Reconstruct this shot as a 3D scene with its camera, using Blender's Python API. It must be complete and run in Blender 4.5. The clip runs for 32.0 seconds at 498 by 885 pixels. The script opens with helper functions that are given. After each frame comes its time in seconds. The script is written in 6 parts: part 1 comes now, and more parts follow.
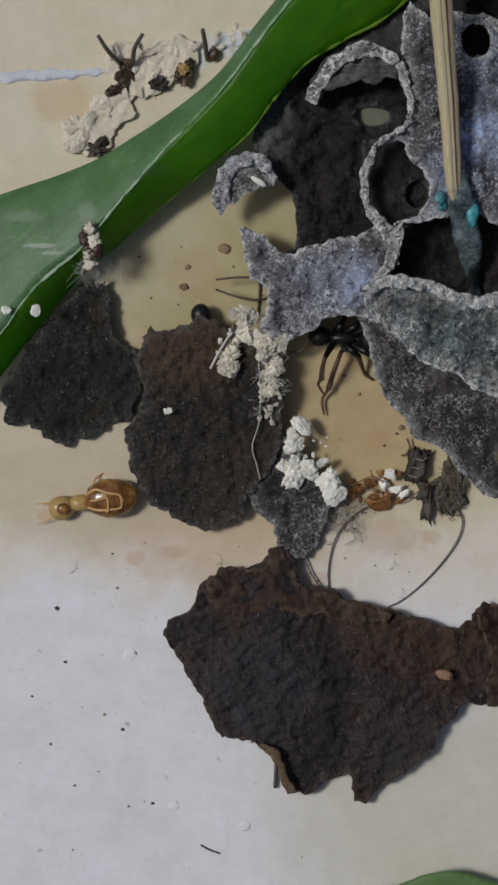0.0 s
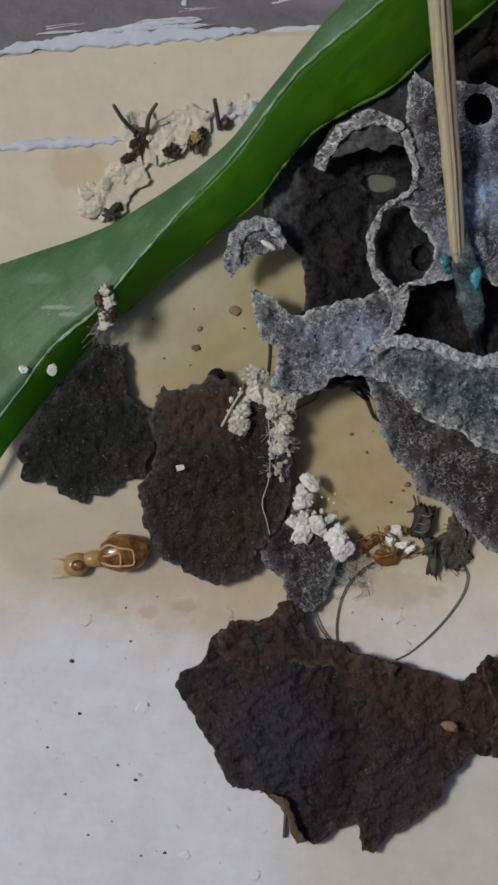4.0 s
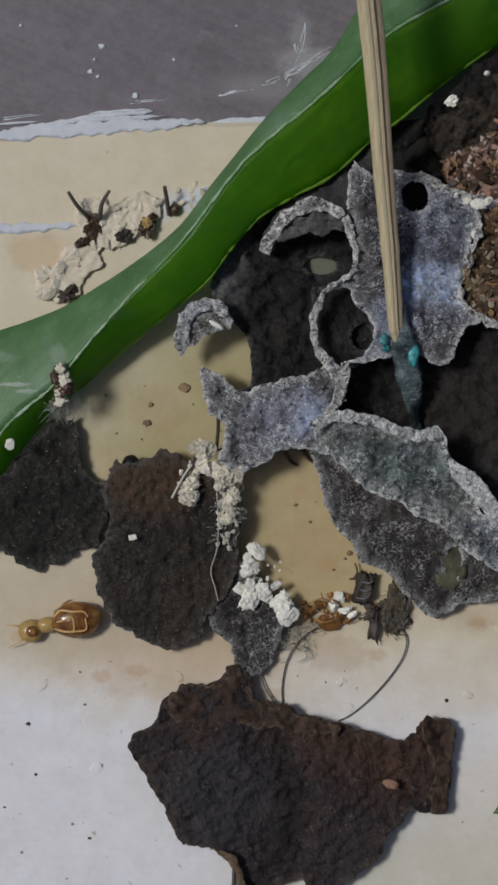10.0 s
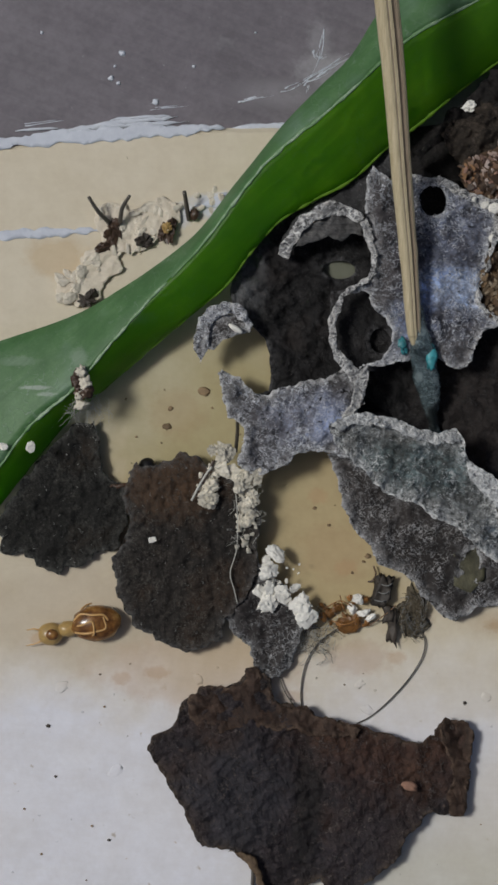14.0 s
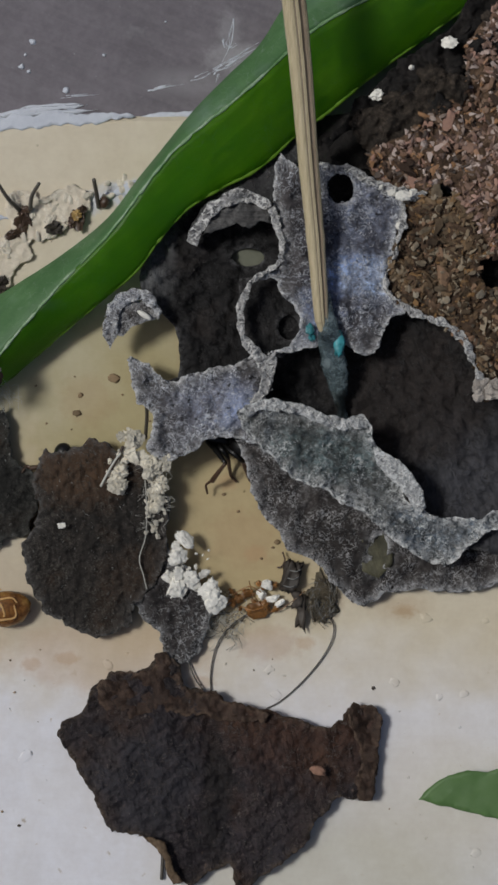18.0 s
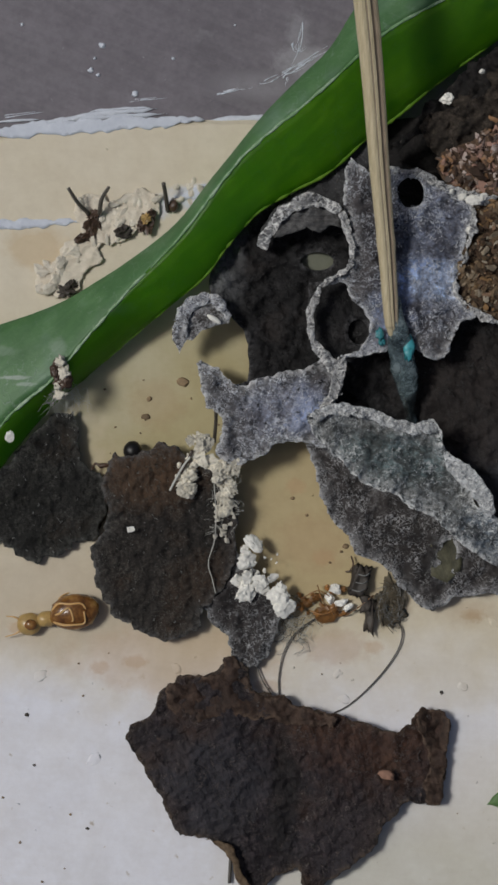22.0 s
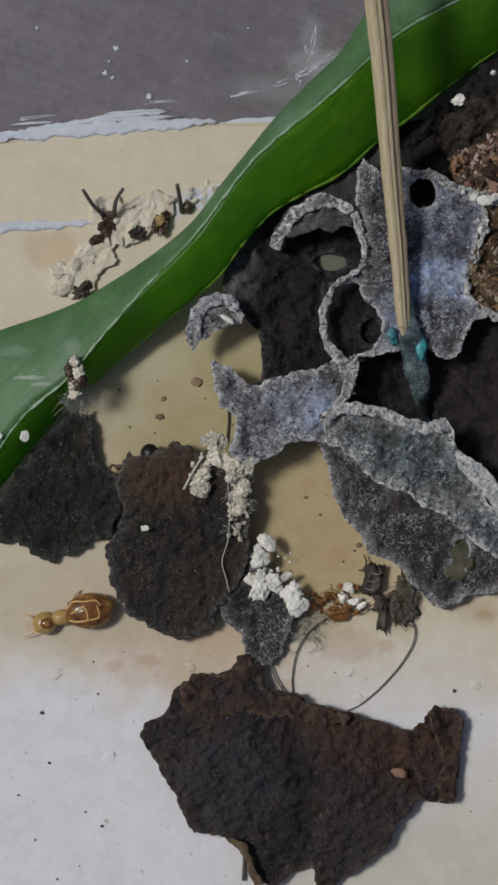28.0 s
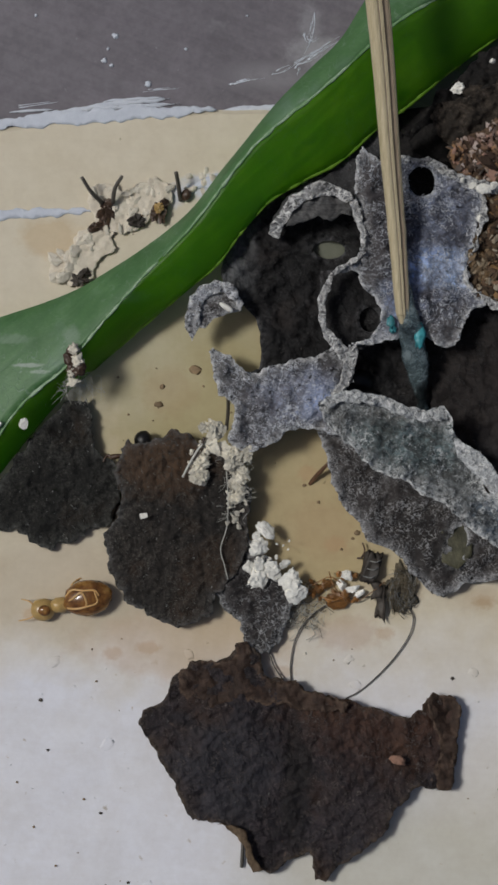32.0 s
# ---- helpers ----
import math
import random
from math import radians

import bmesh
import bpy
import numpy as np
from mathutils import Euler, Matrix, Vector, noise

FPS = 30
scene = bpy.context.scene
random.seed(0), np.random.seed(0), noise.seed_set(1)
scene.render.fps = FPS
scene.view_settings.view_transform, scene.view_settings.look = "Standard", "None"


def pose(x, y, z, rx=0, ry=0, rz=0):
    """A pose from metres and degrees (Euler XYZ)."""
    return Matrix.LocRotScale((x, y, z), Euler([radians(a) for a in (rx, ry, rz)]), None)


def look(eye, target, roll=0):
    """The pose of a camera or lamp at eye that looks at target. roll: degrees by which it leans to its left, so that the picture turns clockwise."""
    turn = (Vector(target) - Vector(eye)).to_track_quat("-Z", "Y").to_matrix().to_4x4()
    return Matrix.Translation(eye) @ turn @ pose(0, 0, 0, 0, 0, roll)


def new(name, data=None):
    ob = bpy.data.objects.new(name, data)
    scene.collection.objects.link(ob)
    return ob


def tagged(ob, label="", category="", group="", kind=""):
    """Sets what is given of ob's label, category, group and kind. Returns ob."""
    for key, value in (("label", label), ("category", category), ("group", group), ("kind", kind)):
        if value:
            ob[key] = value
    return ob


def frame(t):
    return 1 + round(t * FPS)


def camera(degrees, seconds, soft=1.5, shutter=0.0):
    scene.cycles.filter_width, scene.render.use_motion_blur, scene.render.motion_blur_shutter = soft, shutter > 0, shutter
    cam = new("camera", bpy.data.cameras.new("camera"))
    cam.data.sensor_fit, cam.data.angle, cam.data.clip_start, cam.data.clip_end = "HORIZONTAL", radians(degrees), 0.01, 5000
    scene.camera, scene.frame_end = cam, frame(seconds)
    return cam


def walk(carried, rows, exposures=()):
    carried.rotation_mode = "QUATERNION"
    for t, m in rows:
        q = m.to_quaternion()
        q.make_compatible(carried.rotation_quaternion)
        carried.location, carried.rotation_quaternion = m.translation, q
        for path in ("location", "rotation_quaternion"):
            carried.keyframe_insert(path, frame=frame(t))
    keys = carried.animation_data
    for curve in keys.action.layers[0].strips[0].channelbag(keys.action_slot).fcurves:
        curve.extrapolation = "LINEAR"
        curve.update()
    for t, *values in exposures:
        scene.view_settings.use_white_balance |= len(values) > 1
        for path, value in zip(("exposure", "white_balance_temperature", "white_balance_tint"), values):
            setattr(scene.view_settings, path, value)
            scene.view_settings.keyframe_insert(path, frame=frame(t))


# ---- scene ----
# The plan is drawn on a grid of 0.03 mm steps: u to the right, v towards the viewer's feet; heights are in millimetres.
EYE = 126.0     # mm from the board to the camera where it hovers
STEP = 0.03     # mm per step of the plan
MM = 0.001

cam = camera(12.0, 32.0, soft=2.9)
PATH = [
    (0.0, 0.093, 2.769, 116.503, -4.7643, 0.8153, 0.1175),
    (0.5, 1.065, 0.851, 117.110, -3.6322, 1.2330, 0.1269),
    (1.0, 0.259, 2.229, 117.524, -3.9973, 0.8948, 0.1210),
    (1.5, 0.134, 2.432, 117.820, -3.8892, 0.7933, 0.0751),
    (2.0, 0.468, 2.697, 117.888, -3.8587, 0.9963, 0.0748),
    (2.5, 1.087, 2.257, 118.219, -3.4985, 1.2998, 0.1098),
    (3.0, -0.200, 3.334, 119.611, -3.8013, 0.7876, 0.0963),
    (3.5, 0.142, 2.395, 119.883, -3.2218, 1.0998, 0.1482),
    (5.5, 1.149, 0.379, 119.710, -2.0280, 1.2977, 0.1164),
    (6.0, 1.508, 0.260, 120.362, -2.0285, 1.2796, 0.1419),
    (6.5, 0.298, -1.010, 122.887, -1.4186, 0.4857, 0.0988),
    (7.0, -1.277, 1.219, 123.830, -2.4329, -0.3714, 0.0002),
    (7.5, -1.446, 1.953, 124.033, -2.6106, -0.6158, -0.0103),
    (8.0, -0.935, 2.304, 124.322, -2.4908, -0.7356, 0.0479),
    (8.5, -0.243, 2.837, 125.307, -2.3768, -0.6056, 0.0589),
    (9.0, 0.012, 1.506, 125.475, -1.4049, -0.5333, 0.0387),
    (9.5, -0.303, 1.077, 125.752, -0.9038, -0.5715, 0.0666),
    (10.0, -0.079, 1.197, 125.550, -0.6918, -0.3265, 0.0235),
    (10.5, 0.328, 1.428, 125.668, -0.6554, -0.0404, 0.0068),
    (11.0, -0.053, 0.429, 125.528, -0.0925, -0.1165, 0.0255),
    (11.5, -0.211, 1.052, 125.033, -0.3789, -0.1242, 0.0245),
    (12.0, -0.068, 0.362, 125.532, -0.1242, -0.0822, 0.0265),
    (12.5, 0.225, -0.368, 125.812, 0.1690, 0.1003, 0.0462),
    (13.0, 0.072, -0.108, 125.910, 0.0474, 0.0330, 0.0143),
    (13.5, 0.024, -0.146, 126.156, 0.0557, 0.0640, 0.0438),
    (15.5, -1.372, -0.669, 126.741, 0.0638, -0.5505, -0.0488),
    (16.0, -0.396, -0.768, 127.462, 0.0070, -1.5055, -0.0541),
    (16.5, -0.827, -1.591, 127.599, 0.3345, -2.2501, -0.1170),
    (17.0, 0.297, -1.789, 127.481, 0.4064, -2.0764, -0.0621),
    (17.5, 0.941, -1.457, 127.106, 0.2648, -1.8469, -0.0375),
    (18.0, 1.938, -1.614, 126.949, 0.3446, -1.1362, 0.0181),
    (18.5, 0.743, -1.296, 126.650, 0.2263, -1.3276, 0.0337),
    (19.0, 0.497, -1.780, 126.937, 0.4215, -1.1788, 0.0252),
    (19.5, 0.219, -1.109, 127.125, 0.0981, -1.1001, 0.0485),
    (20.0, 0.772, -1.309, 127.100, 0.2066, -0.6349, 0.0966),
    (20.5, 0.693, -1.534, 127.165, 0.3378, -0.5028, 0.0929),
    (21.0, 0.223, -1.117, 127.074, 0.1409, -0.5948, 0.1073),
    (21.5, -0.000, -0.877, 126.874, 0.0834, -0.5201, 0.1351),
    (22.0, 0.088, -0.892, 126.896, 0.1110, -0.3122, 0.1437),
    (22.5, 0.196, -0.667, 127.180, -0.0089, -0.1476, 0.1292),
    (23.0, -0.022, -1.205, 127.236, 0.2155, -0.1592, 0.1286),
    (23.5, -0.421, -1.690, 127.239, 0.4157, -0.2571, 0.1280),
    (24.0, -0.591, -1.342, 127.374, 0.3341, -0.2088, 0.1123),
    (24.5, 0.537, -0.936, 127.114, 0.1421, 0.3112, 0.1708),
    (25.0, 0.350, -1.151, 127.115, 0.2594, 0.2301, 0.1375),
    (25.5, 0.478, -1.366, 127.267, 0.3301, 0.2105, 0.1316),
    (27.5, 1.413, -2.179, 127.487, 0.6752, 0.6090, 0.1238),
    (28.0, 1.115, -1.974, 127.657, 0.5884, 0.4778, 0.1009),
    (28.5, 1.179, -1.626, 127.552, 0.4741, 0.5436, 0.1502),
    (29.0, 1.903, -1.035, 127.150, 0.2153, 0.8879, 0.1497),
    (29.5, 0.951, -1.716, 127.428, 0.4677, 0.4295, 0.1447),
    (30.0, 0.740, -1.773, 127.487, 0.3842, 0.3548, 0.1458),
    (30.5, 1.089, -1.510, 127.709, 0.1669, 0.5049, 0.1258),
    (31.0, 0.747, -1.577, 127.571, 0.1385, 0.3927, 0.1462),
    (31.5, 0.841, -1.275, 127.603, -0.0163, 0.3524, 0.1543),
    (32.0, 0.417, -1.726, 127.804, 0.1811, 0.1294, 0.1500),
]
LIGHTER = -0.62     # stops; the lens closes a little while the nest fills the view
walk(cam, [(t, pose(x * MM, y * MM, z * MM, rx, ry, rz)) for t, x, y, z, rx, ry, rz in PATH],
     [(0.0, LIGHTER - 0.03), (1.5, LIGHTER - 0.06), (3.0, LIGHTER - 0.1), (6.0, LIGHTER - 0.1), (7.0, LIGHTER - 0.15), (8.0, LIGHTER - 0.09), (9.0, LIGHTER), (32.0, LIGHTER)])

# ---- light: a hazy sky with a soft sun from the left ----
SUN_UP, SUN_SIDE = radians(58), radians(285)
world = bpy.data.worlds.new("sky")
scene.world = world
world.use_nodes = True
wn = world.node_tree.nodes
sky = wn.new("ShaderNodeTexSky")
sky.sky_type = "NISHITA"
sky.sun_disc = False
sky.sun_elevation = SUN_UP
sky.sun_rotation = SUN_SIDE
sky.dust_density = 4.0
wn["Background"].inputs[1].default_value = 0.057
world.node_tree.links.new(sky.outputs[0], wn["Background"].inputs[0])
sun = new("sun", bpy.data.lights.new("sun", "SUN"))
sun.data.energy = 2.65
sun.data.angle = radians(11)
sun.data.color = (0.97, 0.98, 0.965)
sun.matrix_world = look((0, 0, 0), (-math.sin(SUN_SIDE) * math.cos(SUN_UP), -math.cos(SUN_SIDE) * math.cos(SUN_UP), -math.sin(SUN_UP)))


# ---- materials ----
def material(name, stops, size=1.0, fine=0.12, rough=0.8, bump=0.3, specks=None, gloss=0.3, vary=0.25, stretch=(1, 1, 1), stain_and_shade=None, alpha=None, lace=None, striae=None, worn=None, translucent=0.0, depth=0.08, mottle=()):
    """stops: (place, colour) over a noise whose patches are size mm; fine: grain in mm; specks: (colour, mm, low, high).
    lace: (colour, mm, width) of a net of fibres; striae: (mm across, mm along, strength); worn: the colour of a torn rim;
    mottle: (mm, dark tint, light tint) of faint patches over all."""
    m = bpy.data.materials.new(name)
    m.use_nodes = True
    nt, n = m.node_tree, m.node_tree.nodes
    link = nt.links.new
    b = n["Principled BSDF"]
    co = n.new("ShaderNodeTexCoord")
    mp = n.new("ShaderNodeMapping")
    mp.inputs["Scale"].default_value = stretch
    link(co.outputs["Object"], mp.inputs[0])

    def cloud(mm, detail=6, rough_=0.65):
        t = n.new("ShaderNodeTexNoise")
        t.inputs["Scale"].default_value = 1000.0 / mm
        t.inputs["Detail"].default_value = detail
        t.inputs["Roughness"].default_value = rough_
        link(mp.outputs[0], t.inputs[0])
        return t

    big, small = cloud(size), cloud(fine, 4, 0.7)
    mixf = n.new("ShaderNodeMix")
    mixf.inputs[0].default_value = vary
    link(big.outputs[0], mixf.inputs[2])
    link(small.outputs[0], mixf.inputs[3])
    ramp = n.new("ShaderNodeValToRGB")
    e = ramp.color_ramp.elements
    while len(e) < len(stops):
        e.new(0.5)
    for k, (p, c) in zip(e, stops):
        k.position, k.color = p, (*c, 1)
    link(mixf.outputs[0], ramp.inputs[0])
    colour = ramp.outputs[0]

    def over(colour, fac, tone):
        mx = n.new("ShaderNodeMix")
        mx.data_type = "RGBA"
        link(fac, mx.inputs[0])
        link(colour, mx.inputs[6])
        mx.inputs[7].default_value = (*tone, 1)
        return mx.outputs[2]

    def threshold(value, low, high):
        r = n.new("ShaderNodeMapRange")
        r.inputs[1].default_value, r.inputs[2].default_value = low, high
        link(value, r.inputs[0])
        return r.outputs[0]

    for tone, mm, low, high in specks or ():
        colour = over(colour, threshold(cloud(mm, 3, 0.5).outputs[0], low, high), tone)
    for tone, mm, (x, y, rx, ry), power, *soft in stain_and_shade or ():
        soft, noisy = soft[:2], (soft[2:] or [1.1])[0]
        sep = n.new("ShaderNodeMapping")
        sep.inputs["Location"].default_value = (-x * MM / (rx * MM), -y * MM / (ry * MM), 0)
        sep.inputs["Scale"].default_value = (1 / (rx * MM), 1 / (ry * MM), 0)
        link(co.outputs["Object"], sep.inputs[0])
        ln = n.new("ShaderNodeVectorMath")
        ln.operation = "LENGTH"
        link(sep.outputs[0], ln.inputs[0])
        add = n.new("ShaderNodeMath")
        add.operation = "MULTIPLY_ADD"
        link(cloud(mm, 5, 0.6).outputs[0], add.inputs[0])
        add.inputs[1].default_value = noisy
        link(ln.outputs["Value"], add.inputs[2])
        fac = n.new("ShaderNodeMath")
        fac.operation = "MULTIPLY"
        link(threshold(add.outputs[0], *(soft or (1.6, 1.15))), fac.inputs[0])
        fac.inputs[1].default_value = power
        if max(tone) > 1:
            mx = n.new("ShaderNodeMix")
            mx.data_type, mx.blend_type = "RGBA", "MULTIPLY"
            link(fac.outputs[0], mx.inputs[0])
            link(colour, mx.inputs[6])
            mx.inputs[7].default_value = (*tone, 1)
            colour = mx.outputs[2]
        else:
            colour = over(colour, fac.outputs[0], tone)
    relief = mixf.outputs[0]

    def combine(a, c, k):
        ad = n.new("ShaderNodeMath")
        ad.operation = "MULTIPLY_ADD"
        link(c, ad.inputs[0])
        ad.inputs[1].default_value = k
        link(a, ad.inputs[2])
        return ad.outputs[0]

    if striae:
        across, along, power, turn, tone = (*striae, 0.25, None)[:5] if len(striae) == 3 else striae
        sm = n.new("ShaderNodeMapping")
        sm.vector_type = "TEXTURE"
        sm.inputs["Scale"].default_value = (across * MM, along * MM, across * MM)
        sm.inputs["Rotation"].default_value = (0, 0, turn)
        link(co.outputs["Object"], sm.inputs[0])
        st = n.new("ShaderNodeTexNoise")
        st.inputs["Scale"].default_value = 1.0
        st.inputs["Detail"].default_value = 4
        st.inputs["Distortion"].default_value = 0.6
        link(sm.outputs[0], st.inputs[0])
        relief = combine(relief, st.outputs[0], 0.8)
        dk = n.new("ShaderNodeMath")
        dk.operation = "MULTIPLY"
        link(threshold(st.outputs[0], 0.62, 0.35), dk.inputs[0])
        dk.inputs[1].default_value = power
        colour = over(colour, dk.outputs[0], tone or stops[0][1])
    if lace:
        tone, mm, width = lace
        wob = cloud(mm * 1.5, 3, 0.6)
        wv = n.new("ShaderNodeVectorMath")
        wv.operation = "MULTIPLY_ADD"
        link(wob.outputs["Color"], wv.inputs[0])
        wv.inputs[1].default_value = (mm * MM * 0.9,) * 3
        link(co.outputs["Object"], wv.inputs[2])
        vo = n.new("ShaderNodeTexNoise")
        vo.inputs["Scale"].default_value = 1000.0 / mm
        vo.inputs["Detail"].default_value = 1.7
        link(wv.outputs[0], vo.inputs[0])
        off, fold = n.new("ShaderNodeMath"), n.new("ShaderNodeMath")
        off.operation, fold.operation = "SUBTRACT", "ABSOLUTE"
        link(vo.outputs[0], off.inputs[0])
        off.inputs[1].default_value = 0.5
        link(off.outputs[0], fold.inputs[0])
        edge = n.new("ShaderNodeAttribute")
        edge.attribute_name = "rim"
        net = n.new("ShaderNodeMath")
        net.operation = "MULTIPLY"
        link(threshold(fold.outputs[0], width, width * 0.25), net.inputs[0])
        link(threshold(combine(cloud(mm * 5, 4, 0.7).outputs[0], edge.outputs["Fac"], 0.28), 0.43, 0.62), net.inputs[1])
        bw, bare = n.new("ShaderNodeRGBToBW"), n.new("ShaderNodeMath")
        bare.operation = "MULTIPLY"
        link(colour, bw.inputs[0])
        middle = sum(stops[len(stops) // 2][1]) / 3
        link(net.outputs[0], bare.inputs[0])
        link(threshold(bw.outputs[0], 0.2 * middle, 0.65 * middle), bare.inputs[1])
        colour = over(colour, bare.outputs[0], tone)
        relief = combine(relief, net.outputs[0], 0.5)
    if worn:
        at_ = n.new("ShaderNodeAttribute")
        at_.attribute_name = "rim"
        rf = n.new("ShaderNodeMath")
        rf.operation = "MULTIPLY"
        link(at_.outputs["Fac"], rf.inputs[0])
        link(threshold(cloud(0.3, 4, 0.7).outputs[0], 0.40, 0.56), rf.inputs[1])
        colour = over(colour, rf.outputs[0], worn)
    for mm, dark, light in mottle:
        tint, mx = n.new("ShaderNodeValToRGB"), n.new("ShaderNodeMix")
        tint.color_ramp.elements[0].position, tint.color_ramp.elements[0].color = 0.36, (*dark, 1)
        tint.color_ramp.elements[1].position, tint.color_ramp.elements[1].color = 0.62, (*light, 1)
        link(cloud(mm, 5, 0.6).outputs[0], tint.inputs[0])
        mx.data_type, mx.blend_type = "RGBA", "MULTIPLY"
        mx.inputs[0].default_value = 1.0
        link(colour, mx.inputs[6])
        link(tint.outputs[0], mx.inputs[7])
        colour = mx.outputs[2]
    link(colour, b.inputs["Base Color"])
    b.inputs["Roughness"].default_value = rough
    if translucent:
        tr = n.new("ShaderNodeBsdfTranslucent")
        tr.inputs[0].default_value = (*[min(0.8, 2.8 * c) for c in stops[len(stops) // 2][1]], 1)
        ms = n.new("ShaderNodeMixShader")
        ms.inputs[0].default_value = translucent
        link(b.outputs[0], ms.inputs[1])
        link(tr.outputs[0], ms.inputs[2])
        link(ms.outputs[0], n["Material Output"].inputs[0])
    b.inputs["Specular IOR Level"].default_value = gloss
    if bump:
        bp = n.new("ShaderNodeBump")
        bp.inputs["Strength"].default_value = bump
        bp.inputs["Distance"].default_value = depth * MM
        link(relief, bp.inputs["Height"])
        link(bp.outputs[0], b.inputs["Normal"])
    if alpha:
        b.inputs["Transmission Weight"].default_value = alpha
    return m


def tinted(name, colour, rough=0.5, spread=0.25, gloss=0.4, transmission=0.0, bump=0.2, grain=0.15):
    """A surface of one colour with a light and dark grain and a tone that varies from piece to piece."""
    m = material(name, [(0.3, tuple(c * (1 - spread) for c in colour)), (0.7, tuple(min(1, c * (1 + spread)) for c in colour))], 0.6, grain, rough, bump, gloss=gloss)
    n, link = m.node_tree.nodes, m.node_tree.links.new
    b = n["Principled BSDF"]
    info = n.new("ShaderNodeObjectInfo")
    hsv = n.new("ShaderNodeHueSaturation")
    rng = n.new("ShaderNodeMapRange")
    rng.inputs[3].default_value, rng.inputs[4].default_value = 1 - spread, 1 + spread
    link(info.outputs["Random"], rng.inputs[0])
    link(rng.outputs[0], hsv.inputs["Value"])
    link(b.inputs["Base Color"].links[0].from_socket, hsv.inputs["Color"])
    link(hsv.outputs[0], b.inputs["Base Color"])
    b.inputs["Transmission Weight"].default_value = transmission
    return m


CREAM = (0.675, 0.60, 0.455)
TAN = (0.455, 0.35, 0.165)
# the large olive patch paints the green light and shade below the leaf
BOARD = material("white_paint", [(0.3, (0.715, 0.715, 0.765)), (0.7, (0.815, 0.815, 0.865))], 6, 0.3, 0.45, 0.16, mottle=[(1.1, (0.95, 0.94, 0.93), (1, 1, 1)), (4.5, (0.965, 0.955, 0.93), (1, 1, 1)), (0.35, (0.97, 0.965, 0.96), (1, 1, 1))], gloss=0.4, striae=(0.3, 2.4, 0.035, 1.5, (0.42, 0.33, 0.23)),
                 specks=[((0.5, 0.45, 0.4), 0.9, 0.70, 0.76), ((0.46, 0.33, 0.22), 0.45, 0.72, 0.80)],
                 stain_and_shade=[(CREAM, 9, (3, 6, 90, 19.4), 0.95, 1.33, 1.10, 0.45), (TAN, 5, (2.8, -2.0, 11.5, 10), 0.85), ((0.40, 0.36, 0.19), 3, (-3.0, 2.2, 8, 6.5), 0.6), ((0.50, 0.41, 0.30), 3, (-9.5, -9.0, 7, 3.6), 0.5), ((0.55, 0.38, 0.18), 0.8, (-10.6, 9.7, 1.9, 1.3), 0.45),
                        ((0.55, 0.38, 0.26), 1.2, (-3.0, -12.2, 6.5, 2.2), 0.4), ((0.5, 0.34, 0.24), 0.5, (5.5, -11.6, 1.9, 1.1), 0.4), (CREAM, 6, (15, -19.5, 5, 4), 0.4, 1.6, 0.9, 0.5), (CREAM, 6, (16.5, -12.3, 7.0, 3.2), 0.5, 1.6, 0.8, 0.6), ((0.58, 0.55, 0.44), 5, (9.5, -26, 9, 5.5), 0.75, 1.7, 0.9, 0.6), ((0.46, 0.36, 0.24), 0.35, (8.3, -9.2, 1.5, 0.9), 0.5), ((0.60, 0.63, 0.69), 0.6, (-2.0, 12.5, 1.9, 0.8), 0.9), ((0.60, 0.63, 0.69), 0.6, (-4.2, 12.0, 1.3, 0.7), 0.8), ((0.46, 0.32, 0.18), 0.5, (12.5, -9.6, 1.9, 0.9), 0.35, 1.7, 0.9), ((0.42, 0.25, 0.11), 0.25, (12.8, -9.9, 0.7, 0.4), 0.5, 1.7, 0.9),
                        ((0.42, 0.3, 0.16), 0.7, (-4.2, 1.4, 1.8, 1.6), 0.35), ((0.45, 0.3, 0.16), 0.7, (4.2, -6.0, 2.2, 1.8), 0.3)] + [((0.50, 0.31, 0.16), 0.35, (x, y, a, b), 0.4) for x, y, a, b in ((-5.3, -12.4, 0.8, 0.4), (-7.2, -12.7, 0.6, 0.4), (4.8, -6.8, 0.7, 0.5), (1.8, -13.7, 0.9, 0.4), (7.5, -11.6, 0.6, 0.4), (3.3, -3.0, 0.6, 0.5), (-11.5, -10.6, 0.7, 0.4))])
TABLE = material("grey_paint", mottle=[(2.0, (0.86, 0.86, 0.86), (1, 1, 1)), (0.5, (0.9, 0.9, 0.9), (1, 1, 1))], stops=[(0.3, (0.140, 0.125, 0.143)), (0.7, (0.190, 0.171, 0.191))], size=7, fine=0.25, rough=0.4, bump=0.15, gloss=0.4, striae=(0.3, 5.0, 0.12, 1.2, (0.30, 0.285, 0.30)), specks=[((0.3, 0.29, 0.31), 1.6, 0.68, 0.85), ((0.32, 0.31, 0.33), 0.4, 0.70, 0.80)],
                 stain_and_shade=[((0.36, 0.35, 0.37), 0.35, (3.8, 19.9, 1.9, 0.9), 0.75, 1.7, 1.0), ((0.34, 0.33, 0.35), 0.3, (3.4, 21.2, 0.7, 1.6), 0.55, 1.7, 1.0), ((0.33, 0.32, 0.34), 0.5, (1.4, 18.6, 3.0, 0.8), 0.35, 1.7, 1.0)])
CHIP = material("chipped_white_paint", [(0.3, (0.50, 0.53, 0.60)), (0.7, (0.66, 0.69, 0.75))], 1.2, 0.1, 0.6, 0.3)
BLUE = (1.2, 1.35, 1.68)
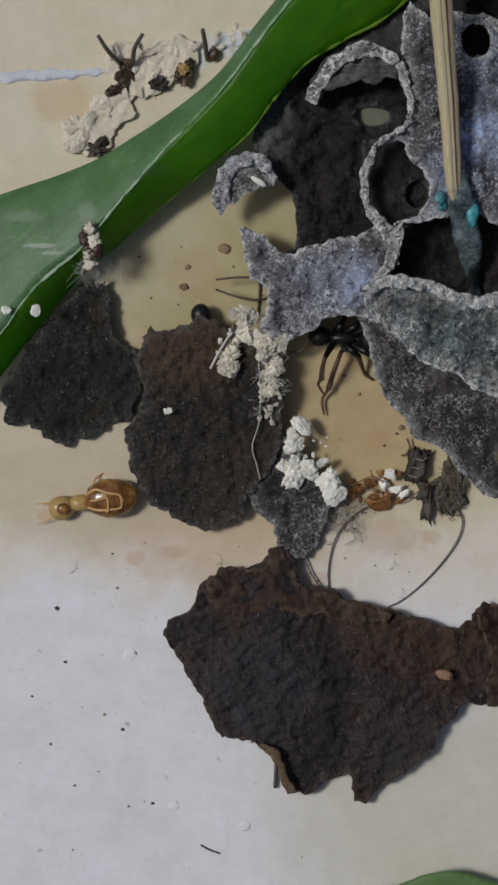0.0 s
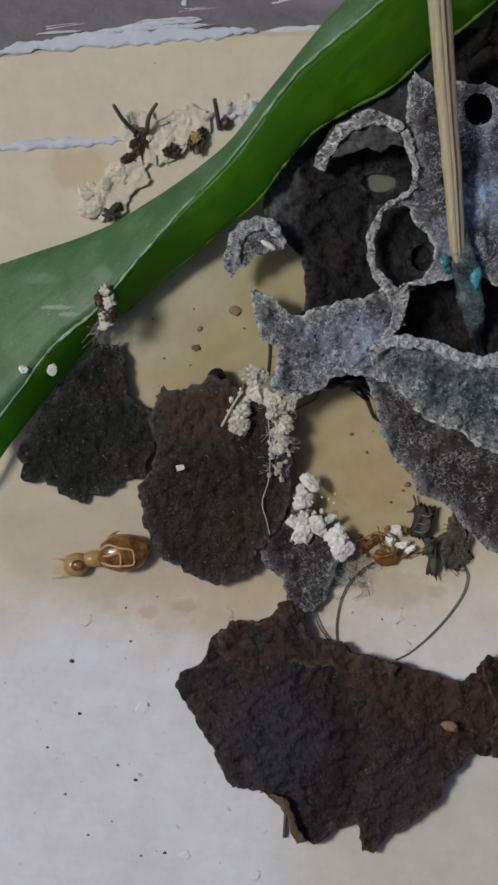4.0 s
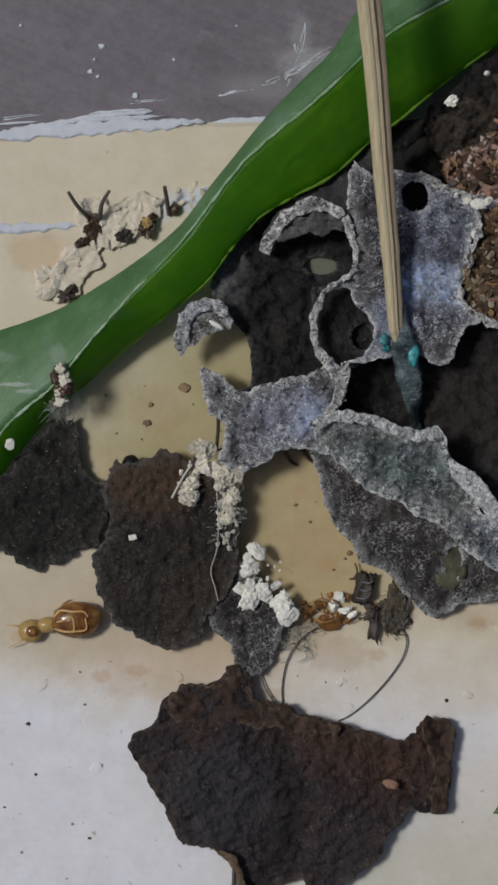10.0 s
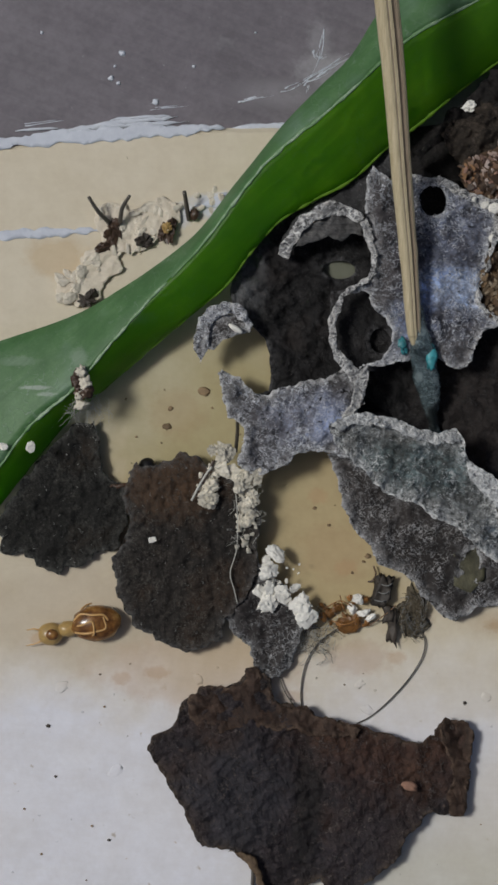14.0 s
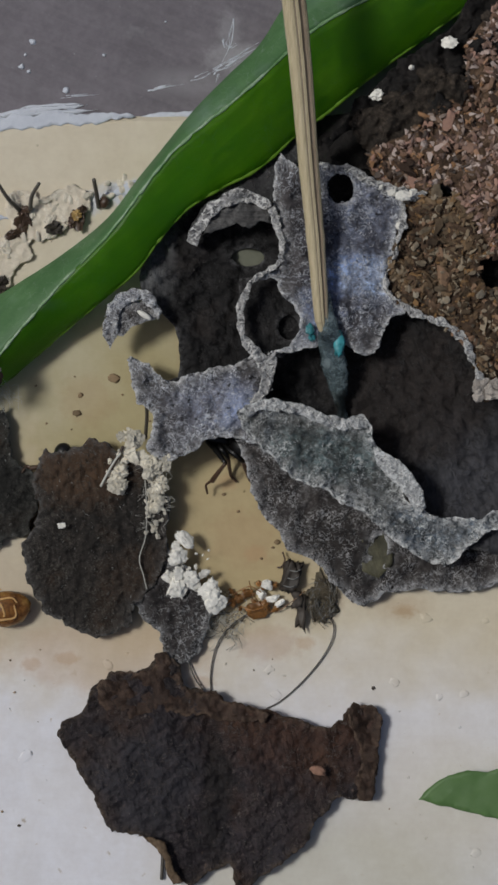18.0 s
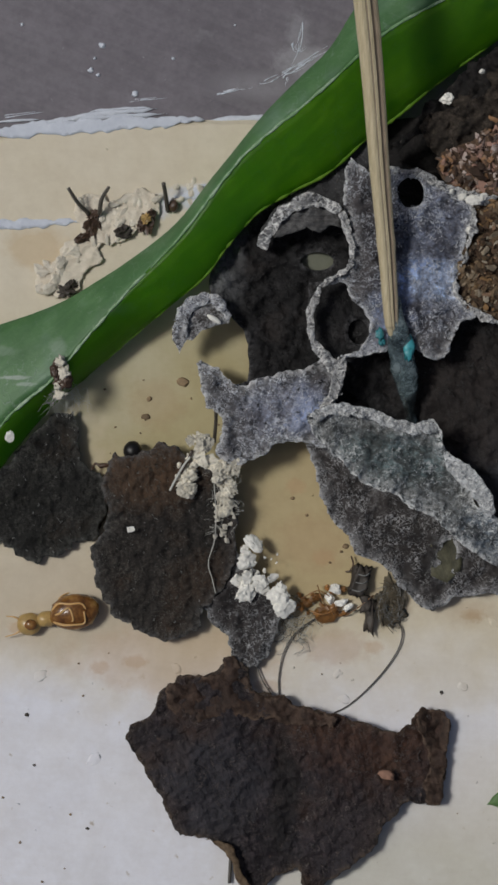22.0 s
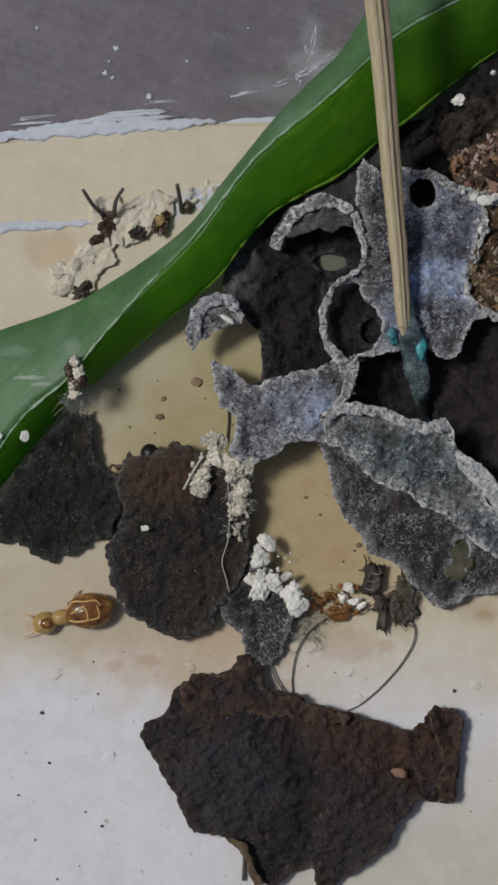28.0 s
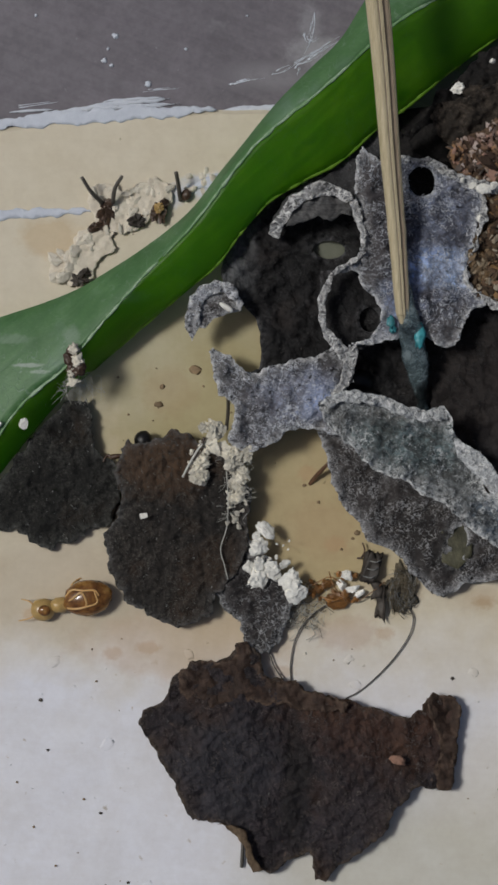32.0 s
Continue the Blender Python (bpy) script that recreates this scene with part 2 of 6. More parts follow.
# its darkest patch lies along the bridge's upper edge
CARTON = material("grey_carton", [(0.34, (0.024, 0.021, 0.021)), (0.45, (0.062, 0.057, 0.059)), (0.55, (0.115, 0.114, 0.124)), (0.66, (0.31, 0.315, 0.345))], 1.4, 0.22, 0.85, 1.0, vary=0.5, depth=0.16,
                  specks=[((0.15, 0.165, 0.215), 2.6, 0.56, 0.74), ((0.012, 0.011, 0.012), 0.45, 0.64, 0.71)], lace=((0.66, 0.68, 0.73), 0.26, 0.062), worn=(0.74, 0.74, 0.74),
                  stain_and_shade=[(BLUE, 0.8, (3.2, 4.2, 3.8, 4.6), 0.9), ((3.1, 3.5, 3.7), 0.5, (3.6, 2.3, 4.2, 1.0), 0.95, 1.8, 1.0), ((1.9, 2.15, 2.5), 0.5, (-0.5, -0.1, 1.1, 1.7), 0.8, 1.8, 1.0), ((2.2, 2.4, 2.8), 0.6, (-5.0, -4.4, 2.4, 1.5), 0.9, 1.8, 1.0), (BLUE, 0.6, (0.4, 1.2, 1.3, 2.2), 0.8),
                         ((0.055, 0.048, 0.049), 0.8, (-0.9, 5.0, 1.8, 4.4), 0.85), ((0.03, 0.027, 0.026), 0.6, (-5.6, -1.5, 3.6, 1.5), 0.9), ((0.07, 0.065, 0.062), 0.6, (-9.2, -2.6, 1.4, 1.9), 0.6)])
CARTON_DULL = material("dull_carton", [(0.36, (0.020, 0.020, 0.019)), (0.47, (0.062, 0.065, 0.064)), (0.57, (0.175, 0.187, 0.19)), (0.68, (0.40, 0.42, 0.425))], 1.3, 0.22, 0.85, 1.0, vary=0.5, depth=0.16, striae=(0.28, 2.2, 0.6, 0.92, (0.055, 0.056, 0.054)),
                       lace=((0.66, 0.68, 0.68), 0.28, 0.066), worn=(0.85, 0.85, 0.84), stain_and_shade=[((0.85, 1.12, 1.15), 0.7, (0.5, -7.0, 4.5, 1.6), 0.8), ((1.1, 1.3, 1.6), 0.5, (7.0, -10.8, 4.0, 1.8), 0.8)])
RIM = material("pale_carton_edge", [(0.38, (0.028, 0.027, 0.028)), (0.5, (0.092, 0.092, 0.096)), (0.64, (0.335, 0.34, 0.355))], 2.0, 0.2, 0.9, 1.0, vary=0.5, depth=0.14, lace=((0.74, 0.73, 0.71), 0.3, 0.085), worn=(0.62, 0.61, 0.59))
ROLL = material("pale_rolled_carton", [(0.36, (0.10, 0.10, 0.10)), (0.5, (0.27, 0.275, 0.28)), (0.64, (0.52, 0.53, 0.53))], 0.9, 0.2, 0.9, 1.0, vary=0.5, depth=0.14, lace=((0.78, 0.78, 0.77), 0.3, 0.08), worn=(0.62, 0.63, 0.63))
# near-black base: the shade of the deep cells is put into the colour
CELL = material("shade_dark_cell_wall", [(0.34, (0.0025, 0.0022, 0.0021)), (0.54, (0.0122, 0.0111, 0.0113)), (0.72, (0.062, 0.058, 0.06))], 1.2, 0.2, 0.75, 1.0, vary=0.45, depth=0.14,
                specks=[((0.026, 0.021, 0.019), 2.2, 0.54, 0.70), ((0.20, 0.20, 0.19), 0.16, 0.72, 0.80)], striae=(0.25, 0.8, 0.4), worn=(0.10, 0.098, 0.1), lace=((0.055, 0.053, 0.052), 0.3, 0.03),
                stain_and_shade=[((0.075, 0.075, 0.085), 0.8, (9.5, -9.2, 5.5, 4.6), 0.75, 1.7, 0.9), ((0.15, 0.152, 0.156), 0.9, (-8.7, 3.9, 1.5, 4.2), 0.9, 1.75, 0.85), ((0.032, 0.024, 0.021), 1.2, (5.5, -4.0, 4.5, 4.0), 0.6)])
FLAKE = material("dark_flake", [(0.32, (0.005, 0.0044, 0.0038)), (0.52, (0.0255, 0.021, 0.0174)), (0.68, (0.105, 0.09, 0.076))], 1.1, 0.14, 0.8, 1.0, vary=0.55, depth=0.09, lace=((0.09, 0.083, 0.072), 0.26, 0.04), stain_and_shade=[((0.088, 0.050, 0.027), 0.6, (-0.8, 4.0, 3.6, 2.8), 0.7)],
                 specks=[((0.046, 0.028, 0.017), 2.6, 0.50, 0.66), ((0.30, 0.29, 0.27), 0.16, 0.68, 0.76)], striae=(0.14, 0.9, 0.5, 0.1, (0.012, 0.010, 0.009)), worn=(0.13, 0.125, 0.12))
# about half of dark_flake's tone, in place of the leaf's shade
SHADEFLAKE = material("shade_dark_flake", [(0.32, (0.0035, 0.0034, 0.003)), (0.52, (0.0142, 0.0135, 0.0115)), (0.68, (0.074, 0.071, 0.063))], 1.1, 0.14, 0.8, 1.0, vary=0.55, depth=0.09, lace=((0.055, 0.053, 0.048), 0.26, 0.04),
                      specks=[((0.028, 0.019, 0.012), 3.0, 0.58, 0.72), ((0.30, 0.29, 0.27), 0.14, 0.71, 0.79)], striae=(0.14, 0.9, 0.5, 0.1, (0.007, 0.007, 0.006)), worn=(0.11, 0.11, 0.10))
# its two dark patches paint the shadow beside the skirt's window
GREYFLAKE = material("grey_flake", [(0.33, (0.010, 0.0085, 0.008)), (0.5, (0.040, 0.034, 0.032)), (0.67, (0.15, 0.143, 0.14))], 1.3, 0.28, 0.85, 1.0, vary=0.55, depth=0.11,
                     lace=((0.38, 0.375, 0.375), 0.22, 0.06), worn=(0.58, 0.58, 0.585), stain_and_shade=[((0.028, 0.024, 0.022), 0.6, (1.3, -12.0, 2.0, 2.2), 0.85), ((0.012, 0.010, 0.0095), 0.5, (3.0, -12.6, 0.9, 1.6), 0.8)])
FLECKED = material("flecked_flake", [(0.33, (0.009, 0.008, 0.0078)), (0.5, (0.034, 0.029, 0.028)), (0.68, (0.13, 0.122, 0.12))], 1.2, 0.25, 0.85, 1.0, vary=0.5, depth=0.13, lace=((0.42, 0.42, 0.42), 0.27, 0.05), worn=(0.3, 0.3, 0.3))
BARK = material("brown_flake", [(0.32, (0.005, 0.0042, 0.0048)), (0.52, (0.0265, 0.0205, 0.0235)), (0.74, (0.118, 0.095, 0.097))], 1.2, 0.2, 0.62, 1.0, vary=0.5, depth=0.16, gloss=0.25, lace=((0.13, 0.108, 0.10), 0.36, 0.028),
                specks=[((0.046, 0.025, 0.017), 3.2, 0.52, 0.66), ((0.16, 0.11, 0.08), 0.25, 0.66, 0.78)], striae=(0.22, 0.9, 0.5), worn=(0.09, 0.065, 0.045),
                stain_and_shade=[((0.086, 0.041, 0.025), 0.5, (4.7, 2.7, 6.0, 3.6), 0.7, 1.7, 0.95), ((0.012, 0.010, 0.009), 0.8, (-0.6, -1.6, 1.0, 4.6), 0.7), ((0.045, 0.045, 0.054), 0.6, (-5.0, -0.8, 3.8, 3.8), 0.5), ((0.034, 0.03, 0.036), 0.6, (3.6, -3.4, 4.6, 3.2), 0.6)])
BARK_TOP = material("reddish_flake_layer", [(0.3, (0.014, 0.009, 0.007)), (0.52, (0.046, 0.026, 0.018)), (0.75, (0.12, 0.074, 0.05))], 0.9, 0.14, 0.65, 1.0, vary=0.5, depth=0.12, striae=(0.2, 0.8, 0.5), worn=(0.12, 0.08, 0.055))
TORN = material("torn_tan_carton", [(0.35, (0.055, 0.034, 0.02)), (0.5, (0.13, 0.088, 0.052)), (0.66, (0.26, 0.19, 0.12))], 0.7, 0.15, 0.7, 0.9, vary=0.4, striae=(0.15, 0.8, 0.5))
CRUST = material("brown_crust", [(0.3, (0.016, 0.010, 0.007)), (0.5, (0.075, 0.046, 0.028)), (0.7, (0.20, 0.13, 0.085))], 0.9, 0.2, 0.85, 1.0, vary=0.5)
LUMP = material("dark_crust", [(0.32, (0.005, 0.004, 0.0034)), (0.52, (0.034, 0.026, 0.019)), (0.72, (0.13, 0.10, 0.078))], 0.9, 0.2, 0.8, 1.0, vary=0.5, depth=0.16, lace=((0.10, 0.08, 0.066), 0.35, 0.03))
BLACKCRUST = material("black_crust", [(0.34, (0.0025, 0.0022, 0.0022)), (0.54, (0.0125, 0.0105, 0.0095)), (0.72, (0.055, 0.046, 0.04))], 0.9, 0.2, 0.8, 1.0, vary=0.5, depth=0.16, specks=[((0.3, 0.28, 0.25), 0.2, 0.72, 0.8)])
LEAF = material("green_leaf", mottle=[(0.8, (0.82, 0.84, 0.8), (1, 1, 1)), (5.0, (0.8, 0.83, 0.8), (1, 1, 1))], stops=[(0.3, (0.056, 0.172, 0.004)), (0.5, (0.100, 0.258, 0.007)), (0.7, (0.165, 0.345, 0.016))], size=2.4, fine=0.16, rough=0.4, bump=0.4, gloss=0.4, vary=0.35, specks=[((0.20, 0.30, 0.19), 0.3, 0.72, 0.8), ((0.045, 0.15, 0.006), 1.3, 0.60, 0.72)], translucent=0.5,
                striae=(0.3, 9.0, 0.4, -0.85, (0.035, 0.115, 0.008)), lace=((0.12, 0.25, 0.08), 0.7, 0.012),
                stain_and_shade=[((0.14, 0.23, 0.13), 0.7, (-1.5, -1.0, 2.4, 0.5), 0.6), ((0.17, 0.27, 0.16), 0.5, (9.5, 12.2, 1.0, 0.5), 0.6), ((0.15, 0.25, 0.14), 0.5, (4.6, 8.2, 0.8, 0.5), 0.6), ((0.10, 0.25, 0.02), 1.5, (3.0, 4.2, 6.0, 1.6), 0.4)])
LEAF_UNDER = material("leaf_underside", [(0.3, (0.070, 0.172, 0.060)), (0.5, (0.112, 0.238, 0.092)), (0.7, (0.17, 0.31, 0.14))], 2.2, 0.16, 0.5, 0.45, gloss=0.5, vary=0.4, specks=[((0.32, 0.40, 0.32), 0.3, 0.69, 0.8), ((0.20, 0.32, 0.21), 2.4, 0.56, 0.74)], translucent=0.22,
                      striae=(0.35, 7.0, 0.4, -0.85, (0.055, 0.14, 0.055)), lace=((0.26, 0.36, 0.26), 0.8, 0.012),
                      mottle=[(0.9, (0.84, 0.87, 0.84), (1, 1, 1)), (4.0, (0.86, 0.88, 0.86), (1, 1, 1))],
                      stain_and_shade=[((0.50, 0.56, 0.50), 0.2, (-5.5, -4.6, 0.9, 0.13), 0.85), ((0.46, 0.54, 0.46), 0.2, (-4.9, -4.95, 0.6, 0.12), 0.8), ((0.36, 0.45, 0.36), 0.4, (-3.2, -3.0, 0.5, 0.6), 0.6), ((0.3, 0.4, 0.3), 0.3, (-6.4, -3.2, 1.2, 0.3), 0.5)])
CREASE = material("pale_crease", [(0.38, (0.10, 0.215, 0.075)), (0.5, (0.2, 0.33, 0.17)), (0.66, (0.44, 0.53, 0.41))], 1.6, 0.15, 0.5, 0.3)
LEAF_PALE = material("pale_green_leaf", [(0.3, (0.085, 0.17, 0.055)), (0.7, (0.145, 0.245, 0.09))], 2.5, 0.2, 0.5, 0.3, gloss=0.4, translucent=0.2)
VEIN = material("pale_leaf_edge", [(0.35, (0.085, 0.21, 0.010)), (0.65, (0.155, 0.28, 0.03))], 1.0, 0.15, 0.5, 0.2)
STRAW = material("dry_straw", [(0.3, (0.38, 0.31, 0.185)), (0.55, (0.55, 0.465, 0.30)), (0.8, (0.66, 0.58, 0.42))], 0.5, 0.1, 0.45, 0.4, stretch=(6, 0.4, 1), gloss=0.5)
# brown of the groove, also the painted shade of the straw's right side
STRAW_DARK = material("straw_groove_and_shade", [(0.3, (0.17, 0.13, 0.09)), (0.7, (0.33, 0.265, 0.195))], 0.5, 0.1, 0.5, 0.3, stretch=(6, 0.4, 1))
GLUE = material("clouded_glue", [(0.38, (0.04, 0.055, 0.06)), (0.5, (0.20, 0.27, 0.29)), (0.62, (0.46, 0.56, 0.58))], 0.7, 0.16, 0.18, 0.6, gloss=0.5, vary=0.35, alpha=0.6, stain_and_shade=[((0.006, 0.007, 0.007), 0.5, (0.55, -1.4, 0.5, 0.9), 0.85)])
TEAL = tinted("teal_glue", (0.05, 0.26, 0.29), 0.25, 0.45, 0.5, 0.2)
WHITE = tinted("white_crumb", (0.79, 0.765, 0.695), 0.9, 0.2, bump=0.8)
IVORY = tinted("ivory_crumb", (0.63, 0.585, 0.485), 0.9, 0.25, bump=0.8)
AMBER = tinted("amber_shell", (0.30, 0.135, 0.035), 0.35, 0.5, 0.5, 0.35)
AMBER_DARK = material("dark_amber_shell", [(0.36, (0.10, 0.036, 0.01)), (0.5, (0.30, 0.135, 0.035)), (0.62, (0.52, 0.30, 0.09))], 0.9, 0.2, 0.2, 0.2, gloss=0.6, vary=0.2, alpha=0.25)
PALE_AMBER = tinted("pale_amber_limb", (0.6, 0.36, 0.14), 0.35, 0.1, 0.5)
BLACK = tinted("black_shell", (0.006, 0.0055, 0.0055), 0.4, 0.3, 0.4)
SHIN = tinted("reddish_chitin", (0.085, 0.042, 0.022), 0.4, 0.35, 0.5, 0.1)
BROWN = tinted("brown_chitin", (0.065, 0.038, 0.024), 0.45, 0.3, 0.5)
DARK = tinted("dark_debris", (0.045, 0.036, 0.028), 0.6, 0.3)
HAIR = tinted("grey_hair", (0.075, 0.066, 0.055), 0.3, 0.1, 0.6)
HONEY = tinted("honey_shell", (0.52, 0.34, 0.12), 0.3, 0.2, 0.6, 0.25)
WEB = tinted("pale_web", (0.5, 0.49, 0.44), 0.7, 0.1)


def grain_material(name, tint):
    m = material(name, [(0.3, (0.38, 0.38, 0.38)), (0.7, (0.62, 0.62, 0.62))], 0.3, 0.08, 0.75, 0.8)
    n, link = m.node_tree.nodes, m.node_tree.links.new
    info, geo = n.new("ShaderNodeObjectInfo"), n.new("ShaderNodeNewGeometry")
    add, fr = n.new("ShaderNodeMath"), n.new("ShaderNodeMath")
    fr.operation = "FRACT"
    link(info.outputs["Random"], add.inputs[0])
    link(geo.outputs["Random Per Island"], add.inputs[1])
    link(add.outputs[0], fr.inputs[0])
    ramp = n.new("ShaderNodeValToRGB")
    ramp.color_ramp.interpolation = "CONSTANT"
    e = ramp.color_ramp.elements
    tones = [(0.0387, 0.0249, 0.0163), (0.0946, 0.0568, 0.0344), (0.155, 0.0963, 0.0585), (0.0645, 0.0447, 0.031), (0.206, 0.142, 0.0963), (0.215, 0.176, 0.142), (0.129, 0.086, 0.055), (0.361, 0.301, 0.249), (0.0344, 0.0215, 0.0138), (0.258, 0.15, 0.0731), (0.31, 0.194, 0.142), (0.0774, 0.0645, 0.0533), (0.413, 0.361, 0.318)]
    while len(e) < len(tones):
        e.new(0.5)
    for k, (el, c) in enumerate(zip(e, tones)):
        el.position, el.color = k / len(tones), (*[x * y for x, y in zip(c, tint)], 1)
    link(fr.outputs[0], ramp.inputs[0])
    drift, step_ = n.new("ShaderNodeTexNoise"), n.new("ShaderNodeMapRange")
    drift.inputs["Scale"].default_value = 320.0
    drift.inputs["Detail"].default_value = 3
    link(geo.outputs["Position"], drift.inputs[0])
    step_.inputs[1].default_value, step_.inputs[2].default_value, step_.inputs[4].default_value = 0.50, 0.66, 0.45
    link(drift.outputs[0], step_.inputs[0])
    pale = n.new("ShaderNodeMix")
    pale.data_type = "RGBA"
    link(step_.outputs[0], pale.inputs[0])
    link(ramp.outputs[0], pale.inputs[6])
    pale.inputs[7].default_value = (*[x * y * y for x, y in zip((0.37, 0.27, 0.22), tint)], 1)
    mx = n.new("ShaderNodeMix")
    mx.data_type, mx.blend_type = "RGBA", "OVERLAY"
    mx.inputs[0].default_value = 0.5
    b = n["Principled BSDF"]
    link(pale.outputs[2], mx.inputs[6])
    link(n["Color Ramp"].outputs[0], mx.inputs[7])
    link(mx.outputs[2], b.inputs["Base Color"])
    return m


GRAIN = grain_material("soil_grain", (1.14, 1.08, 1.1))
GRAIN_OLIVE = grain_material("olive_soil_grain", (0.82, 0.8, 0.68))
FIBRE = tinted("pale_fibre", (0.55, 0.55, 0.57), 0.9, 0.2)
PINKISH = tinted("pinkish_crumb", (0.34, 0.19, 0.13), 0.8, 0.2)
CREAM_CRUMB = tinted("cream_crumb", (0.745, 0.68, 0.565), 0.9, 0.06, bump=0.6)
PASTE = material("cream_paste", [(0.35, (0.60, 0.525, 0.415)), (0.65, (0.73, 0.665, 0.545))], 0.8, 0.15, 0.8, 0.8, depth=0.1)
# shaded copy of the olive membrane, darkened in its colour
CAP_DIM = material("shaded_membrane", [(0.35, (0.03, 0.029, 0.018)), (0.65, (0.15, 0.14, 0.085))], 0.7, 0.2, 0.6, 0.5, striae=(0.2, 1.0, 0.5))
CAP = tinted("olive_membrane", (0.135, 0.14, 0.098), 0.5, 0.1)
FELT = material("brown_felt", [(0.35, (0.06, 0.05, 0.034)), (0.65, (0.19, 0.16, 0.112))], 0.5, 0.15, 0.95, 1.0, depth=0.2)
RIM_CRUMB = tinted("grey_crumb", (0.40, 0.36, 0.32), 0.9, 0.25, bump=0.8)
FIBRE_GREY = tinted("grey_fibre", (0.2, 0.2, 0.19), 0.9, 0.3)
FIBRE_BROWN = tinted("brown_fibre", (0.13, 0.105, 0.07), 0.9, 0.3)
FIBRE_DARK = tinted("dark_fibre", (0.09, 0.08, 0.075), 0.9, 0.3)
DOME = material("dark_grey_carton", [(0.3, (0.012, 0.011, 0.011)), (0.5, (0.035, 0.034, 0.035)), (0.74, (0.09, 0.09, 0.094))], 1.4, 0.25, 0.85, 1.0, vary=0.5, lace=((0.13, 0.13, 0.13), 0.3, 0.035), worn=(0.07, 0.07, 0.07))
# carton darkened for the shade on the rim's inner face
INNER = material("shaded_inner_carton", [(0.3, (0.035, 0.033, 0.032)), (0.5, (0.115, 0.112, 0.11)), (0.74, (0.25, 0.245, 0.24))], 1.0, 0.2, 0.85, 1.0, vary=0.5, striae=(0.12, 1.4, 0.6, 1.5, (0.02, 0.018, 0.017)), worn=(0.10, 0.098, 0.095))
SPOT = tinted("brown_speck", (0.25, 0.175, 0.10), 0.8, 0.3)


# ---- building blocks ----
def at(u, v, h=0.0):
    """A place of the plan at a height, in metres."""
    k = (1 - h / EYE) * STEP * MM
    return Vector(((u - 441) * k, (784 - v) * k, h * MM))


def thing(name, u, v, h, label, category, group="", kind=""):
    ob = new(name)
    ob.empty_display_size = 0.001
    ob.matrix_world = Matrix.Translation(at(u, v, h))
    return tagged(ob, label, category, group, kind)


def base_of(ob):
    p = Vector((0, 0, 0))
    while ob:
        p += ob.location
        ob = ob.parent
    return p


def part(name, bm, mat, parent, label="", kind="", smooth=True, spot=None):
    """Links a bmesh drawn in the place's own metres as one mesh under a thing or a part."""
    o = base_of(parent)
    here = Vector(spot) - o if spot is not None else Vector((0, 0, 0))
    bmesh.ops.translate(bm, verts=bm.verts, vec=-(o + here))
    me = bpy.data.meshes.new(name)
    bm.to_mesh(me)
    bm.free()
    for m in mat if isinstance(mat, (list, tuple)) else [mat]:
        me.materials.append(m)
    if smooth:
        me.polygons.foreach_set("use_smooth", [True] * len(me.polygons))
    ob = new(name, me)
    ob.parent = parent
    ob.location = here
    return tagged(ob, label, "", "", kind)


def fbm(x, y, size, seed, octaves=4):
    return noise.fractal(Vector((x / size, y / size, seed * 7.31)), 0.8, 2.1, octaves)


def inside(px, py, poly):
    hit = np.zeros(len(px), bool)
    n = len(poly)
    for i in range(n):
        (x0, y0), (x1, y1) = poly[i], poly[(i + 1) % n]
        if y0 == y1:
            continue
        c = ((y0 > py) != (y1 > py)) & (px < (x1 - x0) * (py - y0) / (y1 - y0) + x0)
        hit ^= c
    return hit


def ragged(poly, step, jag, seed):
    out = []
    n = len(poly)
    for i in range(n):
        a, b = Vector(poly[i][:2]), Vector(poly[(i + 1) % n][:2])
        k = max(1, int((b - a).length / step))
        side = Vector((-(b - a).y, (b - a).x)).normalized() if (b - a).length > 0 else Vector((0, 0))
        for j in range(k):
            p = a.lerp(b, j / k)
            w = fbm(p.x, p.y, 26, seed, 5) * jag + 0.28 * jag * fbm(p.x, p.y, 8, seed + 1, 3)
            out.append(p + side * w)
    return [(p.x, p.y) for p in out]


def oval(u, v, a, b, n=22):
    return [(u + a * math.cos(2 * math.pi * k / n), v + b * math.sin(2 * math.pi * k / n)) for k in range(n)]


def heights(knots, spread=70.0):
    ks = np.array(knots, float)

    def h(u, v):
        d2 = (ks[:, 0] - u) ** 2 + (ks[:, 1] - v) ** 2
        w = np.exp(-d2 / (2 * spread * spread)) + 1e-3 / (1 + d2 / 2500.0)
        return float((w * ks[:, 2]).sum() / w.sum())
    return h


def crease(u, v, wrinkle, seed):
    """The height of wavy folds at a place of the plan."""
    if not wrinkle:
        return 0.0
    across, along, turn, mm = wrinkle
    c, s = math.cos(radians(turn)), math.sin(radians(turn))
    a, b = u * c + v * s, v * c - u * s
    sway = 14 * noise.noise(Vector((u / 70, v / 70, seed)))
    return mm * (0.6 - 1.4 * abs(noise.noise(Vector(((a + sway) / across, b / along, seed * 3.1)))) + 0.4 * noise.noise(Vector((a / across * 2.3, b / along * 2, seed + 8.7))))


